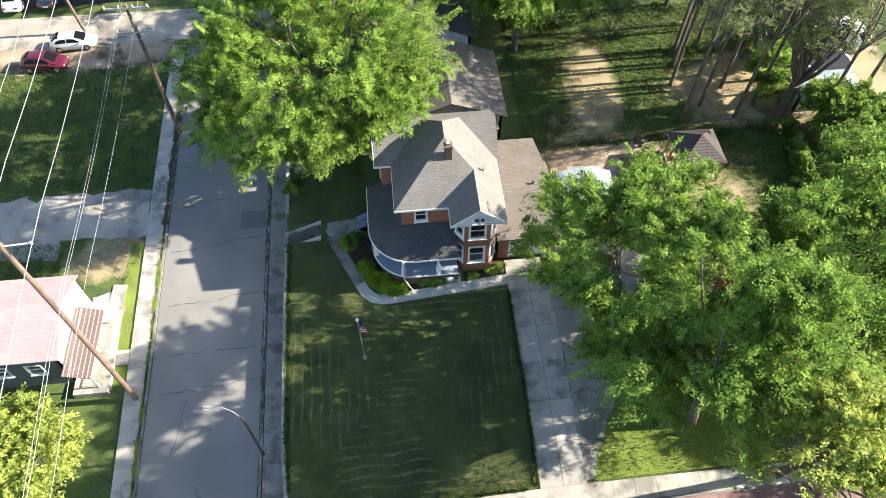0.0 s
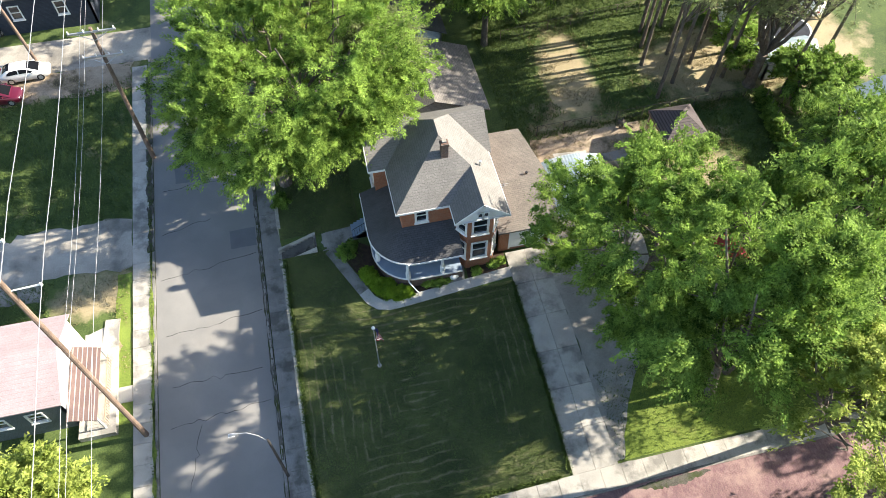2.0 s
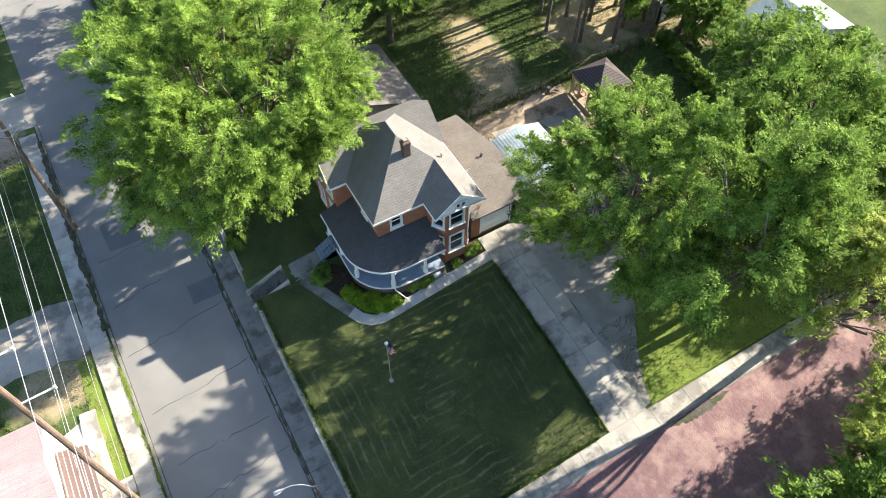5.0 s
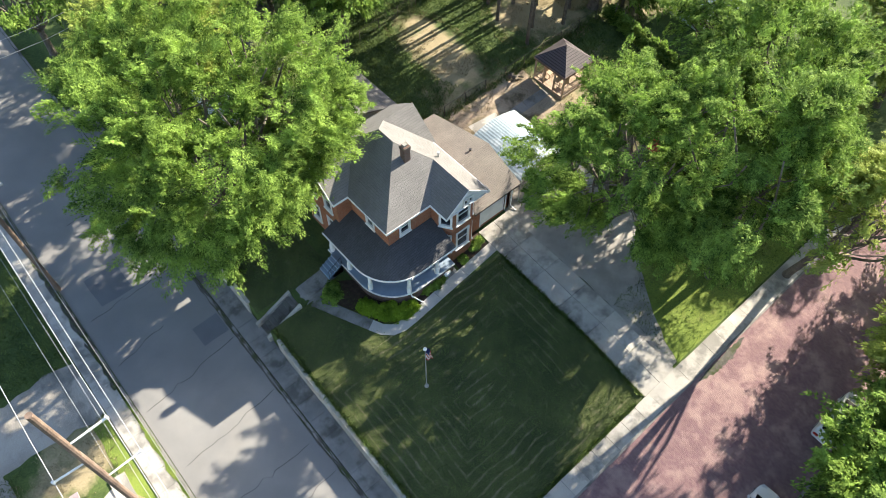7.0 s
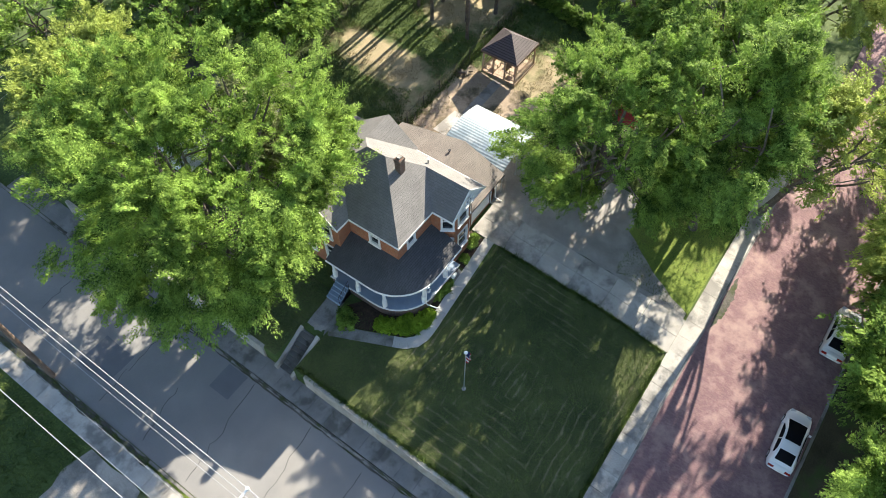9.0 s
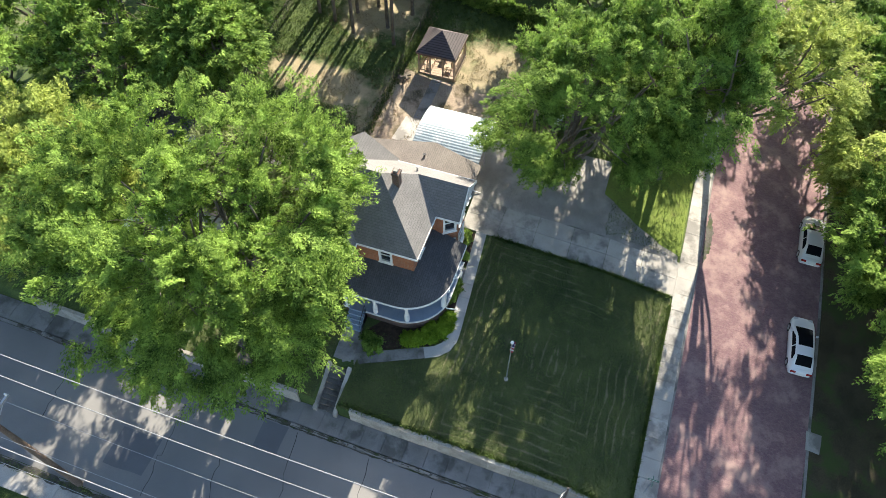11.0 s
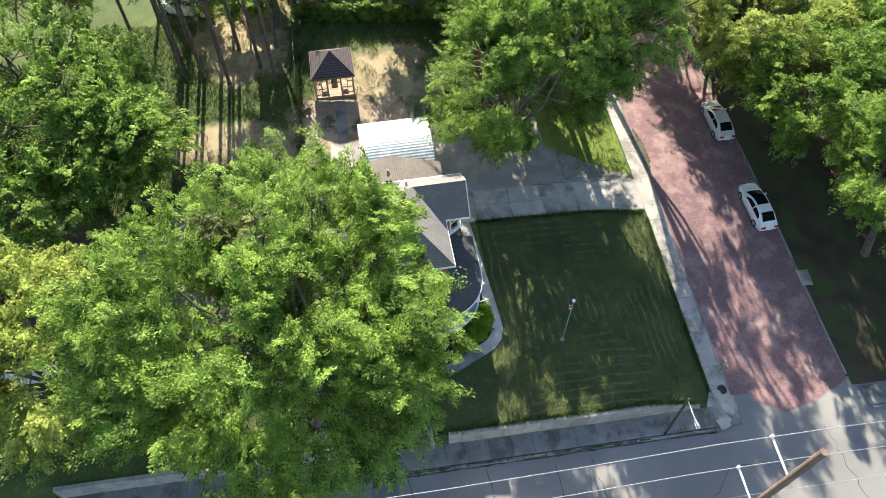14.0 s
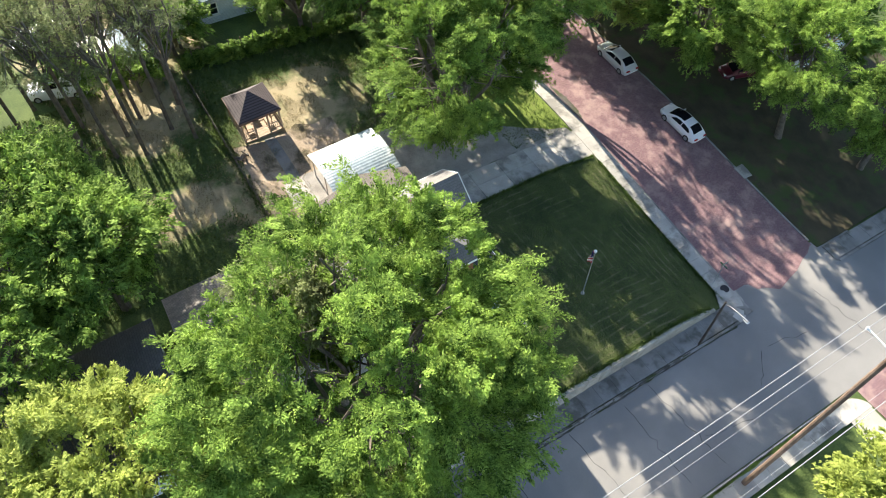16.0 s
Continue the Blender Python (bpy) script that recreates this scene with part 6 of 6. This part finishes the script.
for _sx in (-.8, .8):
    for _sy in (-.8, .8):
        tube(_b, [(23.4 + _sx, 25.4 + _sy, _z - .1), (23.4 + _sx, 25.4 + _sy, _z + 2.9)], .06, 6)
part("post_frame", _b, M_TIMBER, play)
_b = B()
box(_b, 22.5, 24.3, 24.5, 26.3, _z + 1.2, _z + 1.32)
part("platform", _b, M_TIMBER, play)
for _pts in ([(22.3, 24.3, _z + 2.8), (22.3, 26.5, _z + 2.8), (23.4, 26.5, _z + 3.7), (23.4, 24.3, _z + 3.7)], [(23.4, 24.3, _z + 3.7), (23.4, 26.5, _z + 3.7), (24.5, 26.5, _z + 2.8), (24.5, 24.3, _z + 2.8)]):
    _b = B()
    plate(_b, _pts, .06)
    part("roof", _b, M_RED, play, "bright red roof")
_b = B()
for _k in range(8):
    box(_b, 21.3 + _k * .16, 21.45 + _k * .16, 25.6, 26.4, _z + .15 * _k, _z + .15 * _k + .06)
part("ladder", _b, M_WHITE, play, "pale stair ladder")
pool = thing("garden_pool", (40.0, 47.5, height(40, 47.5)), "round above-ground pool with a pale rim", "pool")
_z = height(40, 47.5)
_b = B()
tube(_b, [(40, 47.5, _z), (40, 47.5, _z + 1.1)], 2.2, 28)
part("side", _b, M_WHITE, pool)
_b = B()
tube(_b, [(40, 47.5, _z + 1.1), (40, 47.5, _z + 1.104)], 2.0, 28)
part("cover", _b, M_DARK, pool, "dark cover")
_rnd = random.Random(14)
for _k in range(9):
    _b = B()
    _a, _x, _y = _rnd.uniform(0, 3.1), 21.6 + _rnd.uniform(-.7, .7), 40.7 + _rnd.uniform(-.4, .3)
    tube(_b, [(_x - .4 * math.cos(_a), _y - .4 * math.sin(_a), height(_x, _y) + .1 + .06 * _k), (_x + .4 * math.cos(_a), _y + .4 * math.sin(_a), height(_x, _y) + .12 + .06 * _k)], .08, 7)
    whole("log", _b, M_BARK, "brown log in a heap by the fence", "log", "log pile")

# porch of the pink-roofed house
porch = thing("porch", (-23.8, 27, -1.4), "small front porch with a ribbed rust-red roof over a concrete slab", "porch")
_b = B()
plate(_b, [(-24.7, 23.6, 1.35), (-22.9, 23.5, 0.85), (-22.9, 29.1, 0.9), (-24.7, 29.3, 1.4)], .08)
part("roof", _b, M_RUST_METAL, porch)
_b = B()
box(_b, -24.9, -22.4, 23.3, 32.3, -1.7, -1.15)
part("slab", _b, M_CONCRETE, porch)
for _y in (23.7, 26.5, 29.1):
    _b = B()
    box(_b, -23.1, -22.98, _y, _y + .12, -1.2, .8)
    part("post", _b, M_WHITE, porch)
_b = B()
for _k in range(22):
    box(_b, -22.86, -22.82, 23.9 + _k * .24, 23.94 + _k * .24, -1.1, -.3)
box(_b, -22.88, -22.8, 23.8, 29.1, -.32, -.26)
part("railing", _b, M_TIMBER, porch)
_b = B()
ribbon(_b, [(-22.4, 26.2), (-21.4, 26.2)], 1.2, .12, .2)
part("path", _b, M_CONCRETE, porch)
_b = B()
ribbon(_b, [(-22.4, 31.5), (-23.5, 31.6)], 2.0, .1, .2)
part("slab", _b, M_CONCRETE, porch)

_b = B()
hull(_b, [(-24.86, 24.6, -1.2), (-24.86, 31.0, -1.2), (-24.86, 31.0, 2.6), (-24.86, 27.8, 3.8), (-24.86, 24.6, 2.6)], [(-24.8, 24.6, -1.2), (-24.8, 31.0, -1.2), (-24.8, 31.0, 2.6), (-24.8, 27.8, 3.8), (-24.8, 24.6, 2.6)])
part("cladding", _b, M_WHITE, pink_house, "white boarded end wall")

# broken kerb pieces, dirt and weeds between the street and its pavements
rubble = thing("broken_kerb", (-11.2, 30, street_height(30)), "crumbled kerb stones and dirt along the shaded pavement", "kerb", kind="structure")
_rnd = random.Random(33)
_b = B()
_pts = [(-11.22 + .05 * noise.noise((k * .21, 3.3, 0)), 19 + k * .18) for k in range(222)]
ribbon(_b, _pts, [max(.03, .16 + .34 * noise.noise((k * .33, 8.1, 0)) + _rnd.uniform(-.05, .05)) for k in range(222)], 0.158, 0.01)
part("dirt_strip", _b, M_GRIME, rubble, "dark dirt and moss")
_y = 19.2
while _y < 58:
    _l = _rnd.uniform(.25, .9)
    if _rnd.random() < .4:
        _b = B()
        _x, _w = -11.24 + _rnd.uniform(-.06, .06), _rnd.uniform(.05, .11)
        _z0, _z1 = street_height(_y), street_height(_y + _l)
        _j = [_rnd.uniform(-.05, .05) for _ in range(4)]
        hull(_b, [(_x - _w + _j[0], _y, _z0 + .02), (_x + _w, _y + _j[1], _z0 + .02), (_x + _w + _j[2], _y + _l, _z1 + .02), (_x - _w, _y + _l + _j[3], _z1 + .02)],
             [(_x - _w * .8 + _j[0], _y + .04, _z0 + .19), (_x + _w * .8, _y + .03 + _j[1], _z0 + .2), (_x + _w * .8 + _j[2], _y + _l - .04, _z1 + .2), (_x - _w * .8, _y + _l - .03 + _j[3], _z1 + .18)])
        part("stone", _b, M_OLD_CONCRETE, rubble)
    _y += _l + _rnd.uniform(.02, .25)
_b = B()
_pts = [(-19.92 + _rnd.uniform(-.06, .06), 38 + k * .4) for k in range(52)]
ribbon(_b, _pts, [_rnd.uniform(.2, .62) for _ in _pts], 0.15, 0.01)
whole("gutter_dirt", _b, M_GRIME, "dark dirt and rubble along the far kerb", "dirt", kind="structure")
_b = B()
_pts = [(-19.95 + _rnd.uniform(-.05, .05), 14 + k * .4) for k in range(58)]
ribbon(_b, _pts, [max(.03, .16 + .4 * noise.noise((k * .45, 4.4, 0)) + _rnd.uniform(-.05, .05)) for k in range(len(_pts))], 0.15, 0.01)
whole("weed_strip", _b, M_VERGE, "yellow-green weeds along the sunny kerb", "grass", kind="structure")
sheet("lawn", -22.6, -21.42, 24, 36.6, .02, M_VERGE, .05, .4, label="bright yellow-green grass strip beside the far pavement", category="lawn", jitter=.25)
sheet("driveway", -40, -28.4, 35.6, 37.8, .028, M_GRAVEL, .05, .9, label="pale gravel spread beside the driveway", category="driveway", jitter=.7)
sheet("shoulder", -70, -21.5, 56.8, 60.6, .025, M_DIRT, .05, 1.0, label="pale earth shoulder of the cross street", category="ground", jitter=.9)

# ================= grass blades, weeds, patches, litter =================


def blades(name, n, place, size, seed, mat, label, category):
    """Short grass blades scattered by place(rng), which gives x, y and a size factor."""
    rng = np.random.RandomState(seed)
    pts = []
    while len(pts) < n:
        q = place(rng)
        if q:
            pts.append(q)
    p = np.array([(x, y, height(x, y) + 0.035) for x, y, s in pts])
    s = np.array([q[2] for q in pts])[:, None] * size * rng.uniform(.6, 1.4, (n, 1))
    a = rng.uniform(0, 2 * np.pi, n)
    side = np.stack([np.cos(a), np.sin(a), np.zeros(n)], 1)
    tip = np.stack([rng.normal(0, .6, n), rng.normal(0, .6, n), np.ones(n)], 1)
    v = np.empty((n, 3, 3))
    v[:, 0], v[:, 1], v[:, 2] = p - side * s * .22, p + side * s * .22, p + tip * s
    me = bpy.data.meshes.new(name)
    me.vertices.add(n * 3)
    me.vertices.foreach_set("co", v.ravel())
    me.loops.add(n * 3)
    me.loops.foreach_set("vertex_index", np.arange(n * 3))
    me.polygons.add(n)
    me.polygons.foreach_set("loop_start", np.arange(0, n * 3, 3))
    me.polygons.foreach_set("loop_total", np.full(n, 3))
    me.materials.append(mat)
    me.update(calc_edges=True)
    return tagged(new(name, me), label, category, kind="stuff")


def on_lawn(rng):
    if rng.rand() < .25:
        y = rng.uniform(28.0, 45.8)
        return (rng.uniform(-9.3, -3.1), y, 1.0) if not 34.1 < y < 36 else None
    return rng.uniform(-9.3, 7.7), rng.uniform(13.4, 28.0), 1.0


def on_yards(rng):
    x, y = (rng.uniform(-45, -21.5), rng.uniform(33, 60)) if rng.rand() < .35 else (rng.uniform(11.2, 34), rng.uniform(13.4, 58))
    if 10.9 < x < 19 and 19.6 < y < 41.3 or (-41 < x < -21 and 37 < y < 42):
        return None
    if bare_amount(x, y) > .16:
        return None
    return x, y, 1.3


def on_verge(rng):
    x, y = rng.uniform(11.3, 26), rng.uniform(13.45, 20.2)
    return (x, y, 1.0) if x > verge_west(y) else None


def on_bare(rng):
    x, y = (rng.uniform(-33, -20.5), rng.uniform(27, 60)) if rng.rand() < .25 else (rng.uniform(12.9, 38), rng.uniform(25, 58))
    if bare_amount(x, y) < .06 or (10.9 < x < 19 and y < 31.5) or (11 < x < 17.3 and y < 37) or (-41 < x < -21 and 37 < y < 42) or noise.noise((x * .5, y * .5, 4.0)) < -.05:
        return None
    return x, y, 1.0


def on_edges(rng):
    k = rng.rand()
    if k < .30:
        return -19.93 + rng.normal(0, .07), rng.uniform(14, 58), 1.2
    if k < .5:
        return -9.3 + abs(rng.normal(0, .12)), rng.uniform(15, 34), 1.3
    if k < .7:
        return 7.72 + rng.normal(0, .06), rng.uniform(13.5, 28), 1.2
    if k < .85:
        return rng.uniform(-9, 7), 13.3 + abs(rng.normal(0, .08)), 1.2
    return rng.uniform(13.6, 33), 41.4 + rng.normal(0, .25), 1.2


blades("grass", 115000, on_lawn, .075, 401, M_TUFT, "short mown grass blades of the front lawn", "grass")
blades("grass", 80000, on_yards, .13, 402, M_TUFT, "long grass blades of the yards", "grass")
blades("grass", 40000, on_verge, .085, 404, M_FRESH, "fresh bright grass blades beside the driveway", "grass")
blades("grass", 22000, on_bare, .12, 405, M_STRAW, "dry straw-coloured grass on worn earth", "grass")
blades("grass", 16000, on_edges, .15, 403, M_TUFT, "weeds along kerbs, walls and the fence", "grass")
for _x0, _x1, _y0, _y1 in ((-13.6, -11.5, 37.0, 38.8), (-17.8, -15.2, 44.6, 47.5)):
    sheet("road_patch", _x0, _x1, _y0, _y1, .040, M_PATCH, .01, .6, label="darker repair patch in the asphalt", category="road patch", jitter=.08)
